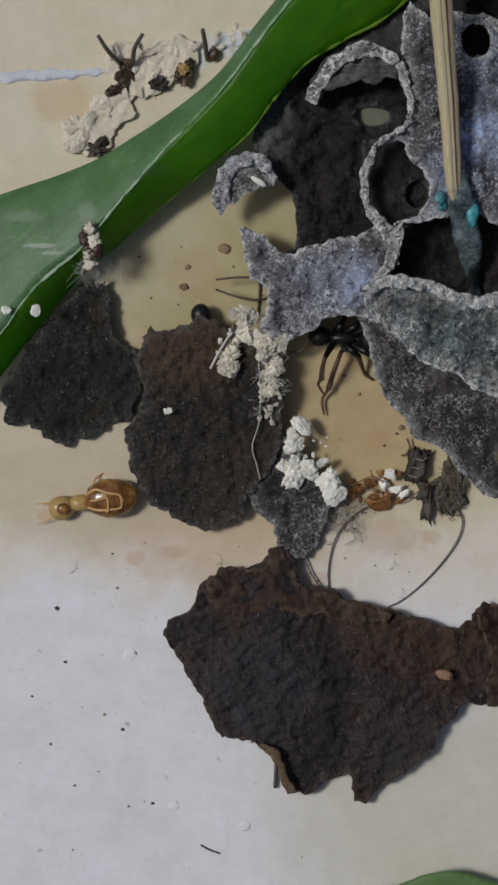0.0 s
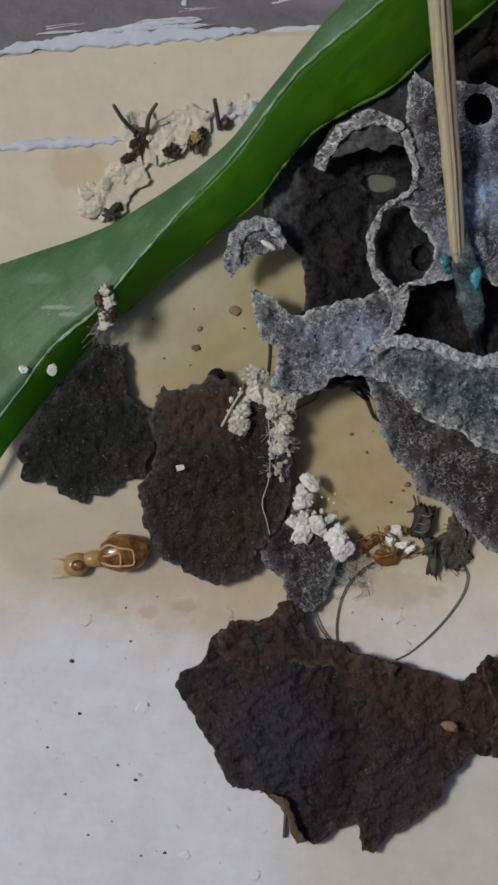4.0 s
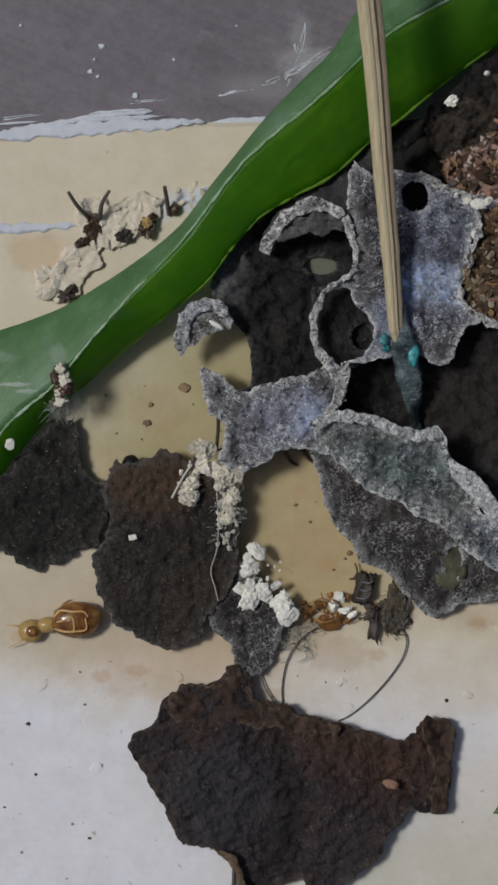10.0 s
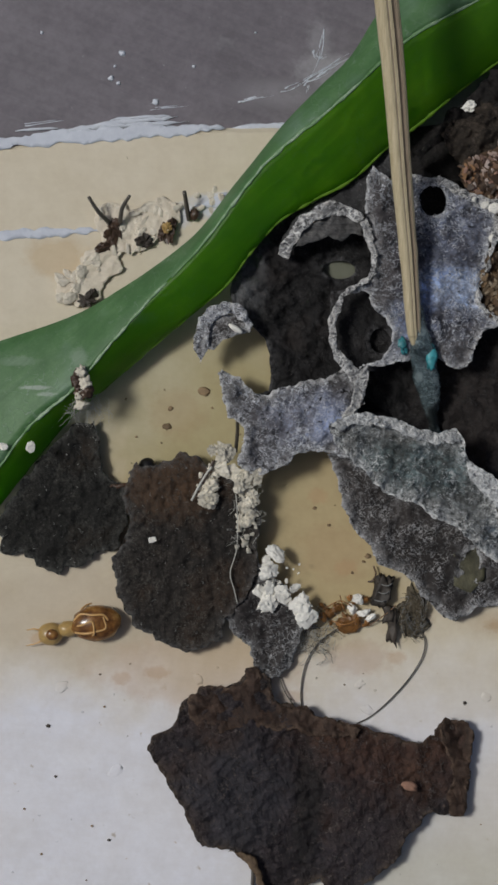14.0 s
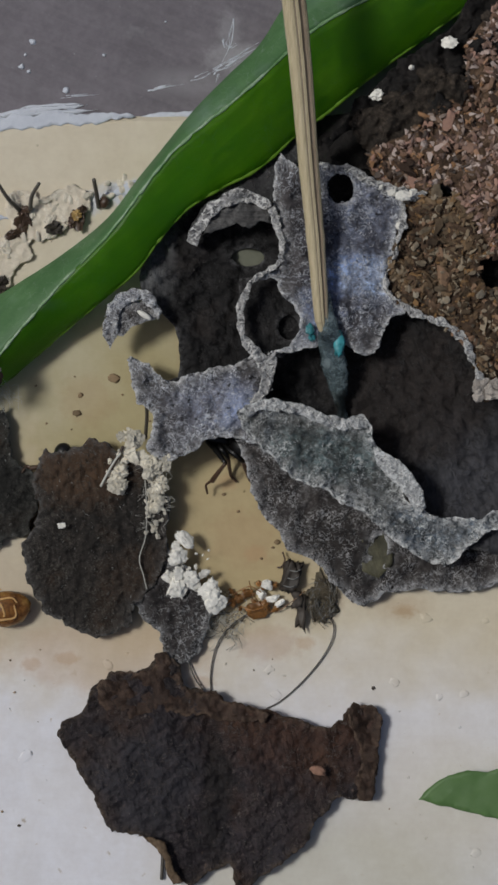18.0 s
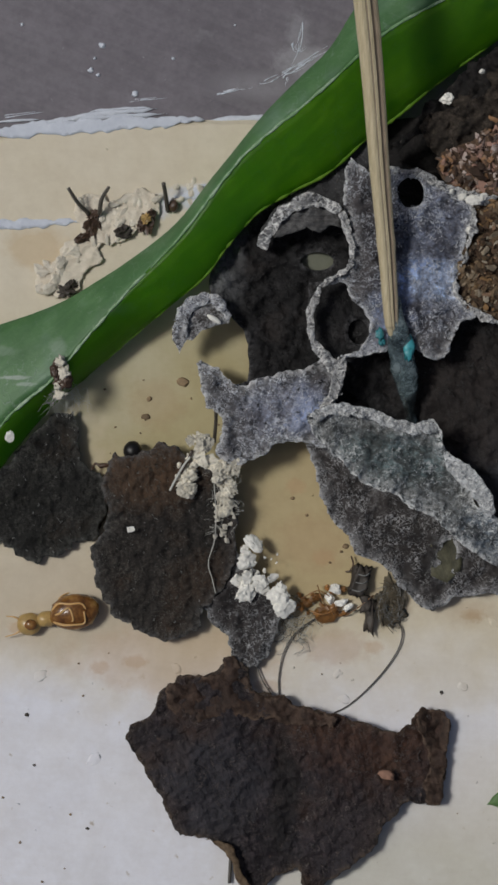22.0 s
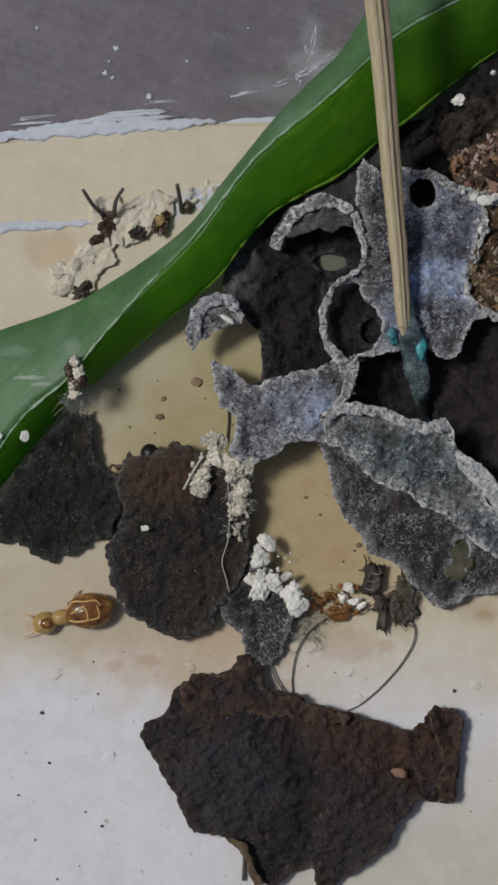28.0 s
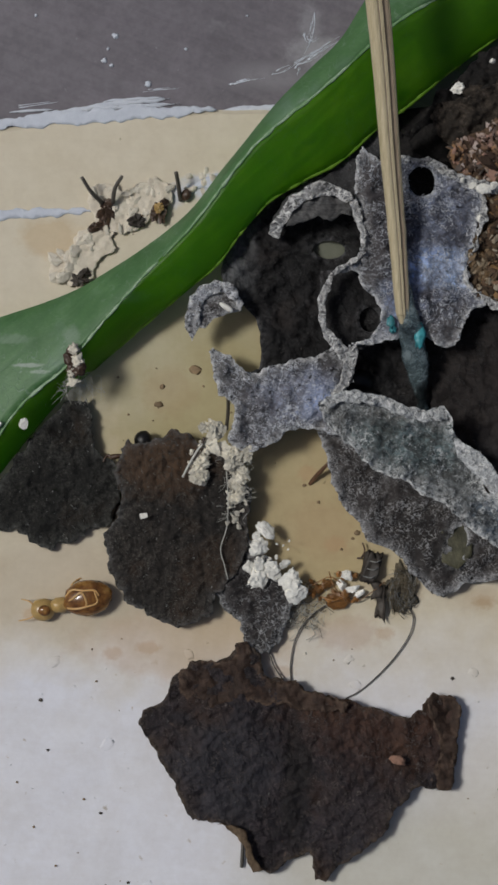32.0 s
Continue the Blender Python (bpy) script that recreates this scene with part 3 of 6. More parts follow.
def sheet(outline, knots, thick=0.25, step=7.0, jag=4.0, rough=0.12, seed=1, holes=(), spread=70.0, grain=9.0, curl=0.0, hole_jag=2.5, rim_width=6.0, wrinkle=None):
    """A crumpled sheet over the plan: its ragged outline, the heights of its top at some knots, its thickness in mm; curl: how far its rim bends up;
    wrinkle: (steps across, steps along, turn in degrees, mm) of its folds."""
    h = heights(knots, spread)
    from mathutils.geometry import delaunay_2d_cdt
    rim = ragged(outline, step, jag, seed)
    gaps = [ragged(g, step, hole_jag, seed + 3) for g in holes]
    pts, edges = [], []
    for ring in [rim] + gaps:
        k = len(pts)
        pts += ring
        edges += [(k + i, k + (i + 1) % len(ring)) for i in range(len(ring))]
    bound = np.array(pts)
    lo, hi = bound.min(0), bound.max(0)
    rng = np.random.RandomState(seed)
    gx, gy = np.meshgrid(np.arange(lo[0], hi[0], step), np.arange(lo[1], hi[1], step))
    g = np.c_[gx.ravel(), gy.ravel()] + rng.uniform(-0.3, 0.3, (gx.size, 2)) * step
    ok = inside(g[:, 0], g[:, 1], rim)
    for hole in gaps:
        ok &= ~inside(g[:, 0], g[:, 1], hole)
    g = g[ok]
    near = np.array([((bound - p) ** 2).sum(1).min() for p in g]) if len(g) else np.zeros(0)
    g = g[near > (0.55 * step) ** 2]
    pts += [tuple(p) for p in g]
    v2, _, f2, *_ = delaunay_2d_cdt([Vector(p) for p in pts], edges, [], 1, 1e-4)
    vv = np.array([tuple(p) for p in v2])
    tri = [f for f in f2 if len(f) == 3]
    cen = np.array([vv[list(f)].mean(0) for f in tri])
    keep = inside(cen[:, 0], cen[:, 1], rim)
    for hole in gaps:
        keep &= ~inside(cen[:, 0], cen[:, 1], hole)
    tri = [f for f, k in zip(tri, keep) if k]
    bm = bmesh.new()
    top, low = [], []
    worn = bm.verts.layers.float.new("rim")
    for u, v in vv:
        z = h(u, v) + rough * fbm(u, v, grain * 3, seed, 5) + 0.4 * rough * fbm(u, v, grain * 0.8, seed + 9, 3)
        d = math.sqrt(((bound - (u, v)) ** 2).sum(1).min())
        z += crease(u, v, wrinkle, seed)
        z += curl * math.exp(-d / 12.0)
        z = max(z, thick + 0.02)
        top.append(bm.verts.new(at(u, v, z)))
        top[-1][worn] = math.exp(-d / rim_width)
        low.append(bm.verts.new(at(u, v, z - thick * (1 + 0.35 * fbm(u, v, 40, seed + 5, 2)) * 0.98)))
    count = {}
    for a, b, c in tri:
        # the plan's v runs down, so turn the triangles to face up
        p, q, r = vv[a], vv[b], vv[c]
        if (q[0] - p[0]) * (r[1] - p[1]) - (q[1] - p[1]) * (r[0] - p[0]) > 0:
            b, c = c, b
        bm.faces.new((top[a], top[b], top[c]))
        bm.faces.new((low[a], low[c], low[b]))
        for e in ((a, b), (b, c), (c, a)):
            count[e] = 1
    for a, b in count:
        if (b, a) not in count:
            bm.faces.new((top[b], top[a], low[a], low[b]))
    loose = [x for x in bm.verts if not x.link_faces]
    bmesh.ops.delete(bm, geom=loose, context="VERTS")
    return bm


def smooth_line(pts, steps=6):
    """A soft curve through the points (Catmull-Rom)."""
    p = [Vector(q) for q in pts]
    p = [2 * p[0] - p[1]] + p + [2 * p[-1] - p[-2]]
    out = []
    for i in range(1, len(p) - 2):
        for j in range(steps):
            t = j / steps
            a, b, c, d = p[i - 1], p[i], p[i + 1], p[i + 2]
            out.append(0.5 * (2 * b + (c - a) * t + (2 * a - 5 * b + 4 * c - d) * t * t + (3 * b - a - 3 * c + d) * t ** 3))
    return out + [p[-2]]


def tube(bm, line, radii, sides=6, squash=1.0, rough=0.0, seed=1):
    """A tube along a line of places in metres; radii in mm, one or one at each end."""
    r0, r1 = radii if isinstance(radii, (list, tuple)) else (radii, radii)
    rings = []
    n = len(line)
    for i, p in enumerate(line):
        d = (line[min(i + 1, n - 1)] - line[max(i - 1, 0)]).normalized()
        a = d.cross(Vector((0, 0, 1)))
        a = a.normalized() if a.length > 1e-6 else Vector((1, 0, 0))
        b = a.cross(d)
        r = (r0 + (r1 - r0) * i / max(1, n - 1)) * MM
        r *= 1 + rough * fbm(i * 3.0, 0, 5, seed)
        rings.append([bm.verts.new(p + r * (math.cos(2 * math.pi * k / sides) * a + squash * math.sin(2 * math.pi * k / sides) * b)) for k in range(sides)])
    for x, y in zip(rings, rings[1:]):
        for k in range(sides):
            bm.faces.new((x[k], x[(k + 1) % sides], y[(k + 1) % sides], y[k]))
    bm.faces.new(rings[0][::-1])
    bm.faces.new(rings[-1])
    return bm


def lump(bm, centre, size, seed=1, rough=0.25, detail=2, turn=(0, 0, 0), sharp=False):
    """A rounded, uneven lump about a place; size in mm along its three axes."""
    made = bmesh.ops.create_icosphere(bm, subdivisions=detail, radius=1.0)["verts"]
    m = Euler([radians(a) for a in turn]).to_matrix()
    for v in made:
        p = v.co.copy()
        w = 1 + rough * noise.fractal(p * (1.9 if not sharp else 1.0) + Vector((seed * 3.7, seed * 1.3, 0)), 0.55, 2.2, 4)
        if sharp:
            p = Vector([max(-0.72, min(0.72, c)) for c in p]) * 1.25
        q = m @ Vector((p.x * size[0] * w, p.y * size[1] * w, p.z * size[2] * w))
        v.co = Vector(centre) + q * MM
    return bm


def chip(bm, centre, size, seed, n=16, turn=(0, 0, 0)):
    """An angular chip: the hull of some points on an ellipsoid; size in mm."""
    rng = random.Random(seed * 13 + 5)
    m = Euler([radians(a) for a in turn]).to_matrix()
    pts = []
    for _ in range(n):
        p = Vector((rng.gauss(0, 1), rng.gauss(0, 1), rng.gauss(0, 1))).normalized()
        p = Vector([max(-0.8, min(0.8, c)) for c in p]) * rng.uniform(0.9, 1.25)
        pts.append(bm.verts.new(Vector(centre) + (m @ Vector((p.x * size[0], p.y * size[1], p.z * size[2]))) * MM))
    made = bmesh.ops.convex_hull(bm, input=pts)
    lost = [v for v in made["geom_interior"] if isinstance(v, bmesh.types.BMVert)]
    bmesh.ops.delete(bm, geom=lost, context="VERTS")
    return bm


# ---- the grey table and the white board ----
def flat_slab(x0, x1, y0, y1, z0, z1, edge, seed):
    """A slab in mm whose far edge wavers as edge(x) says."""
    bm = bmesh.new()
    n = 160
    rows = []
    for i in range(n + 1):
        x = x0 + (x1 - x0) * i / n
        yy = edge(x) if edge else y1
        ring = [(x, y0, z0), (x, y0, z1), (x, yy - 0.25, z1), (x, yy, z1 - 0.2), (x, yy, z0)]
        rows.append([bm.verts.new(Vector(p) * MM) for p in ring])
    for a, b in zip(rows, rows[1:]):
        for k in range(5):
            bm.faces.new((a[k], a[(k + 1) % 5], b[(k + 1) % 5], b[k]))
    bm.faces.new(rows[0])
    bm.faces.new(rows[-1][::-1])
    bmesh.ops.recalc_face_normals(bm, faces=bm.faces)
    return bm


def edge_line(x):
    return -min(4.0, max(0.0, x - 5.0) * 0.7) + 16.1 + 0.55 * math.sin((x + 14) * 0.11) - 0.012 * (x - 2) ** 2 * 0.16 + 0.10 * noise.noise(Vector((x * 0.9, 3, 0)))


def plain(name, bm, mat, label, kind="structure", category=""):
    me = bpy.data.meshes.new(name)
    bm.to_mesh(me)
    bm.free()
    me.materials.append(mat)
    return tagged(new(name, me), label, category, "", kind)


plain("ground", flat_slab(-600, 600, -600, 600, -25, -0.8, None, 1), TABLE, "grey painted surface, scratched and dusty")
plain("floor", flat_slab(-60, 60, -80, 16, -0.8, 0.0, edge_line, 2), BOARD, "white painted board with cream stains, painted olive leaf light and a chipped far edge")


def paint_chips():
    """Remains of white paint along the board's chipped edge."""
    rim = thing("paint_edge", 200, 245, 0, "bluish white remains of paint along the chipped edge", "paint", "", "structure")
    n = 0
    for u0, u1, v0, v1, w in [(-60, 385, 268, 229, 26), (90, 300, 240, 206, 10), (120, 320, 232, 215, 8), (395, 520, 228, 222, 12), (10, 90, 232, 226, 4), (180, 290, 212, 204, 5), (-60, 168, 427, 411, 17), (330, 400, 378, 352, 22)]:
        k = 16
        top = [(u0 + (u1 - u0) * i / k, v0 + (v1 - v0) * (i / k) ** 0.6 - w * 0.5 * math.sin(math.pi * min(1, (i + 0.4) / k)) ** 0.4) for i in range(k + 1)]
        low = [(u0 + (u1 - u0) * i / k, v0 + (v1 - v0) * (i / k) ** 0.6 + w * 0.5 * math.sin(math.pi * min(1, (i + 0.4) / k)) ** 0.4) for i in range(k, -1, -1)]
        h = 0.09
        part("paint_flake", sheet(top + low, [(u0, v0, h), (u1, v1, h)], 0.06, 6, w * 0.3, 0.02, 30 + n), CHIP, rim).location.z -= 0.0008 if 3 < w < 13 and v0 < 300 else 0.00005
        n += 1


paint_chips()


def scratches():
    ob = thing("paint_edge", 560, 130, -0.8, "white scratches and dust on the grey paint", "paint", "", "structure")
    rng = random.Random(4)
    lines = [([(522, 153), (545, 137), (578, 118), (616, 97)], 9, 7), ([(564, 48), (557, 80), (551, 104), (532, 142)], 5, 4), ([(482, 162), (504, 158), (530, 146)], 4, 4), ([(530, 150), (536, 160), (528, 172)], 3, 4), ([(540, 84), (551, 104), (575, 96)], 3, 4),
             ([(405, 184), (440, 176), (480, 172)], 4, 4), ([(430, 230), (470, 226), (500, 224)], 4, 4), ([(250, 195), (330, 190)], 3, 3), ([(20, 226), (110, 214)], 3, 3), ([(60, 240), (130, 226)], 3, 3)]
    for k, (l, count, spread) in enumerate(lines):
        for r in range(count):
            a, b = sorted((rng.uniform(0, 0.45), rng.uniform(0.55, 1)))
            line = smooth_line([(u + rng.uniform(-spread, spread), v + rng.uniform(-spread, spread), -0.79) for u, v in l], 8)
            line = line[int(a * len(line)):max(int(a * len(line)) + 3, int(b * len(line)))]
            bm = bmesh.new()
            tube(bm, [at(*p) for p in line], (rng.uniform(0.015, 0.038), 0.01), 5, 0.3, 1.6, k + r)
            part("scratch", bm, CHIP, ob)
    for u, v, r in [(203, 97, 6), (183, 141, 5), (196, 150, 4), (262, 183, 6), (190, 120, 3), (60, 60, 3), (330, 120, 3), (440, 60, 2)]:
        bm = bmesh.new()
        lump(bm, at(u, v, -0.78), (r * STEP, r * STEP * 0.9, 0.06), u, 0.6, 2)
        part("dust_grain", bm, CHIP, ob)


scratches()


# ---- the long leaf ----
def long_leaf():
    rails = [((-140, 650), (-90, 930), (-90, 1000)), ((-40, 617), (-20, 839), (-20, 909)), ((20, 597), (35, 765), (30, 845)), ((80, 577), (81, 723), (85, 777)),
             ((140, 552), (118, 691), (132, 727)), ((190, 522), (164, 635), (175, 692)), ((240, 490), (220, 570), (257, 621)), ((300, 446), (285, 500), (330, 560)),
             ((345, 405), (350, 431), (390, 510)), ((392, 343), (398, 366), (430, 455)), ((425, 302), (440, 312), (480, 400)), ((490, 222), (490, 262), (540, 362)),
             ((555, 155), (565, 203), (610, 325)), ((610, 100), (640, 135), (680, 262)), ((670, 10), (700, 78), (735, 222)), ((770, -75), (800, 20), (812, 158)), ((900, -160), (920, -40), (925, 75)), ((1060, -270), (1070, -120), (1080, -40))]
    up = [2.2, 2.2, 2.3, 2.4, 2.6, 2.8, 3.0, 3.2, 3.4, 3.6, 3.6, 3.5, 3.2, 2.6, 2.0, 1.7, 1.6, 1.6]
    leaf = thing("long_leaf", 240, 540, 0, "long green leaf folded along its midrib, lying over the nest", "leaf")
    lines = []
    for k, lift in ((0, -0.6), (1, 0.55), (2, -0.75)):
        lines.append(smooth_line([(r[k][0], r[k][1], h + (lift - 0.75 if k == 2 and -30 < r[k][0] < 300 else lift)) for r, h in zip(rails, up)], 8))
    bm = bmesh.new()
    rows = []
    half = 8
    for a, b, c in zip(*lines):
        row = []
        for p, q in ((a, b), (b, c)):
            for j in range(half + (p is b)):
                t = j / half
                m = p.lerp(q, t)
                bulge = 0.28 * math.sin(math.pi * t) + 0.05 * fbm(m.x, m.y, 60, 4)
                row.append((m.x, m.y, m.z + bulge))
        rows.append(row)
    bm.free()
    for name, lo, hi, mat, label in (("underside", 0, half, LEAF_UNDER, "pale matt underside of the folded leaf"), ("blade", half, 2 * half, LEAF, "dark glossy half of the folded leaf")):
        bm = bmesh.new()
        top = [[bm.verts.new(at(*p)) for p in row[lo:hi + 1]] for row in rows]
        low = [[bm.verts.new(at(p[0], p[1], p[2] - 0.28)) for p in row[lo:hi + 1]] for row in rows]
        n = hi - lo + 1
        for i in range(len(top) - 1):
            for j in range(n - 1):
                bm.faces.new((top[i][j], top[i][j + 1], top[i + 1][j + 1], top[i + 1][j]))
                bm.faces.new((low[i][j], low[i + 1][j], low[i + 1][j + 1], low[i][j + 1]))
            for j in (0, n - 1):
                bm.faces.new((top[i][j], top[i + 1][j], low[i + 1][j], low[i][j]))
        bmesh.ops.recalc_face_normals(bm, faces=bm.faces)
        part(name, bm, mat, leaf, label)
    bm = bmesh.new()
    tube(bm, [at(p.x + 2 * fbm(p.x, p.y, 30, 3), p.y + 2 * fbm(p.x, p.y, 30, 5), p.z + 0.01) for p in lines[1]], 0.075, 6, 0.4, 0.9)
    part("midrib", bm, CREASE, leaf, "pale crease")
    bm = bmesh.new()
    tube(bm, [at(p.x - 2, p.y - 3, p.z + 0.0) for p in lines[2]], 0.12, 8, 0.6, 0.6)
    part("leaf_edge", bm, VEIN, leaf, "thin yellowish edge")


long_leaf()


def small_leaf(outline, knots, label):
    us, vs = [p[0] for p in outline], [p[1] for p in outline]
    leaf = thing("small_leaf", sum(us) / len(us), sum(vs) / len(vs), 0, label, "leaf")
    part("blade", sheet(outline, knots, 0.2, 8, 3.0, 0.06, 77, spread=120), LEAF_PALE, leaf)


small_leaf([(893, 1451), (916, 1427), (946, 1407), (981, 1399), (1017, 1403), (1062, 1387), (1133, 1365), (1183, 1415), (1163, 1486), (1072, 1494), (1012, 1481), (951, 1466)], [(900, 1450, 0.5), (1000, 1430, 1.3), (1120, 1420, 1.6)], "fresh green leaf tip resting on the board")
small_leaf([(512, 1776), (580, 1766), (636, 1756), (672, 1741), (710, 1730), (742, 1731), (784, 1744), (845, 1764), (845, 1815), (632, 1834), (457, 1804)], [(450, 1740, 0.4), (700, 1730, 1.0), (800, 1800, 1.4)], "green leaf tip at the board's near side")


# ---- flakes of old nest wall on the board ----
def fibres(outline, knots, count, seed, mat, parent, length=(4, 10), radius=0.012, lift=0.0, holes=(), spread=70.0, edge_only=False, rough=0.3, grain=9.0, sheet_seed=1, wrinkle=None):
    """Chewed plant fibres that stand out of a carton sheet, most of them along its torn rim."""
    base = heights(knots, spread)

    def h(u, v):
        return base(u, v) + crease(u, v, wrinkle, sheet_seed) + rough * fbm(u, v, grain * 3, sheet_seed, 5) + 0.4 * rough * fbm(u, v, grain * 0.8, sheet_seed + 9, 3)

    rng = random.Random(seed)
    bm = bmesh.new()
    xs, ys = [p[0] for p in outline], [p[1] for p in outline]
    n, made = len(outline), 0
    while made < count:
        if edge_only or rng.random() < 0.2:
            i = rng.randrange(n)
            a, b, t = outline[i], outline[(i + 1) % n], rng.random()
            u, v = a[0] + (b[0] - a[0]) * t + rng.uniform(-8, 8), a[1] + (b[1] - a[1]) * t + rng.uniform(-8, 8)
        else:
            u, v = rng.uniform(min(xs), max(xs)), rng.uniform(min(ys), max(ys))
        p = np.array([[u, v]])
        if not inside(p[:, 0], p[:, 1], outline)[0] or any(inside(p[:, 0], p[:, 1], g)[0] for g in holes):
            continue
        z = h(u, v) + lift
        a, k = rng.uniform(0, 6.28), rng.uniform(*length)
        bend = rng.uniform(-2.2, 2.2)
        end = np.array([[u + 0.5 * k * (math.cos(a) + math.cos(a + bend)), v + 0.5 * k * (math.sin(a) + math.sin(a + bend))]])
        mid = np.array([[u + 0.6 * k * math.cos(a), v + 0.6 * k * math.sin(a)]])
        if not (inside(end[:, 0], end[:, 1], outline)[0] and inside(mid[:, 0], mid[:, 1], outline)[0]):
            continue
        line = [(u, v, z), (u + 0.5 * k * math.cos(a), v + 0.5 * k * math.sin(a), z + rng.uniform(0.0, 0.03)), (u + 0.5 * k * (math.cos(a) + math.cos(a + bend)), v + 0.5 * k * (math.sin(a) + math.sin(a + bend)), z - 0.02)]
        tube(bm, [at(*q) for q in smooth_line(line, 3)], radius * rng.uniform(0.7, 1.5), 3)
        made += 1
    part("fibre_nap", bm, mat, parent, "fine pale plant fibres", "stuff")


def flake(name, outline, knots, mat, label, **kw):
    us, vs = [p[0] for p in outline], [p[1] for p in outline]
    ob = thing(name, sum(us) / len(us), sum(vs) / len(vs), 0, label, "nest flake", "nest flakes")
    nap = kw.pop("nap", 0)
    part("plate", sheet(outline, knots, **kw), mat, ob)
    if nap:
        fibres(outline, knots, nap, kw["seed"] + 300, FIBRE_GREY, ob, (2, 8), 0.013, 0.0, edge_only=False, rough=kw["rough"], sheet_seed=kw["seed"], grain=kw.get("grain", 9.0), wrinkle=kw.get("wrinkle"))
    return ob


flake("nest_flake", [(89, 781), (119, 760), (154, 748), (162, 783), (168, 839), (204, 871), (214, 931), (198, 973), (171, 985), (152, 982), (134, 1005), (92, 1018), (50, 1008), (27, 989), (-10, 986), (-17, 941), (-3, 899), (36, 848), (59, 811)],
           [(60, 800, 0.7), (120, 760, 0.8), (30, 940, 0.5), (110, 900, 1.0), (205, 930, 0.6), (100, 1015, 0.4)], SHADEFLAKE, "flake of carton with pale threads beneath the leaf, coloured blackish for its shade", thick=0.4, step=4.5, jag=8, rough=0.2, grain=6, wrinkle=(9, 24, 20, 0.16), seed=11, nap=70)
flake("nest_flake", [(212, 838), (228, 825), (258, 831), (286, 821), (306, 804), (332, 812), (360, 833), (392, 845), (416, 858), (443, 884), (448, 939), (444, 981), (439, 1032), (416, 1078), (389, 1097), (378, 1130), (361, 1145), (319, 1162), (282, 1148), (259, 1136), (236, 1125), (217, 1098), (194, 1065), (187, 1024), (185, 994), (208, 963), (214, 931), (206, 885)],
           [(230, 840, 1.7), (330, 820, 1.9), (430, 900, 1.7), (300, 960, 2.0), (240, 1040, 1.2), (330, 1130, 0.7), (400, 1060, 1.2), (440, 980, 1.3)], FLAKE, "dark brown flake of carton, domed and ragged", thick=0.45, step=4.5, jag=8, rough=0.2, grain=6, wrinkle=(9, 22, 60, 0.17), seed=12, nap=120)
flake("nest_flake", [(381, 1090), (398, 1041), (424, 1004), (444, 988), (458, 1023), (486, 1037), (514, 1078), (530, 1106), (514, 1148), (500, 1180), (486, 1203), (463, 1213), (437, 1185), (428, 1153), (403, 1129)],
            [(420, 1000, 1.3), (440, 1060, 1.0), (480, 1100, 0.8), (490, 1180, 0.6)], FLECKED, "small greyish flake of carton dusted with white", thick=0.3, step=4.5, jag=7, rough=0.28, seed=13, nap=130)
F3 = flake("nest_flake", [(248, 1336), (260, 1315), (283, 1297), (301, 1278), (306, 1250), (329, 1236), (345, 1220), (389, 1223), (409, 1210), (431, 1185), (449, 1194), (468, 1208), (473, 1245), (500, 1254), (530, 1257), (551, 1274), (593, 1283), (639, 1293), (653, 1303), (695, 1312), (737, 1321), (758, 1309), (765, 1290), (777, 1279), (797, 1283), (815, 1288), (827, 1304), (820, 1355), (819, 1401), (811, 1452), (781, 1449), (756, 1445), (735, 1464), (716, 1483), (705, 1503), (696, 1522), (683, 1538), (651, 1560), (622, 1582), (599, 1598), (585, 1613), (565, 1615), (562, 1573), (555, 1563), (525, 1574), (491, 1599), (454, 1601), (446, 1579), (437, 1546), (418, 1525), (390, 1514), (346, 1507), (326, 1470), (295, 1417), (267, 1371)],
           [(250, 1337, 0.5), (330, 1260, 0.8), (430, 1200, 0.8), (400, 1400, 1.0), (360, 1500, 0.5), (440, 1350, 1.3), (440, 1480, 1.0), (508, 1380, 0.7), (512, 1480, 0.4), (460, 1590, 0.5), (600, 1400, 1.4), (560, 1600, 0.7), (700, 1330, 0.8), (700, 1480, 1.0), (740, 1530, 0.9), (770, 1400, 0.6), (800, 1300, 0.45), (800, 1440, 0.45)],
           BARK, "large dark brown flake of carton with torn edges", thick=0.4, step=4.6, jag=6, rough=0.22, grain=9, wrinkle=(11, 34, 55, 0.22), seed=14, spread=50, curl=0.1, nap=60)
part("layer", sheet([(324, 1240), (345, 1223), (389, 1226), (411, 1214), (432, 1190), (449, 1199), (465, 1212), (471, 1249), (500, 1258), (530, 1261), (551, 1278), (593, 1289), (630, 1298), (621, 1320), (575, 1309), (538, 1308), (491, 1296), (445, 1299), (389, 1305), (362, 1308), (334, 1299), (323, 1275)],
     [(330, 1260, 1.0), (430, 1200, 1.0), (560, 1290, 1.22), (620, 1300, 1.25)], 0.25, 5, 10, 0.35, 15), BARK_TOP, F3, "reddish brown upper layer")
part("layer", sheet([(765, 1288), (777, 1277), (797, 1281), (817, 1288), (828, 1305), (822, 1355), (820, 1401), (812, 1455), (786, 1452), (781, 1415), (790, 1383), (786, 1346), (771, 1318)],
     [(776, 1290, 1.2), (798, 1290, 0.6), (818, 1300, 0.95), (782, 1340, 1.3), (800, 1340, 0.6), (819, 1345, 0.95), (792, 1400, 1.35), (806, 1400, 0.65), (817, 1405, 0.95), (790, 1445, 1.2), (806, 1450, 0.65)], 0.4, 4.5, 6, 0.35, 16, spread=13), BARK_TOP, F3, "rolled brown end")
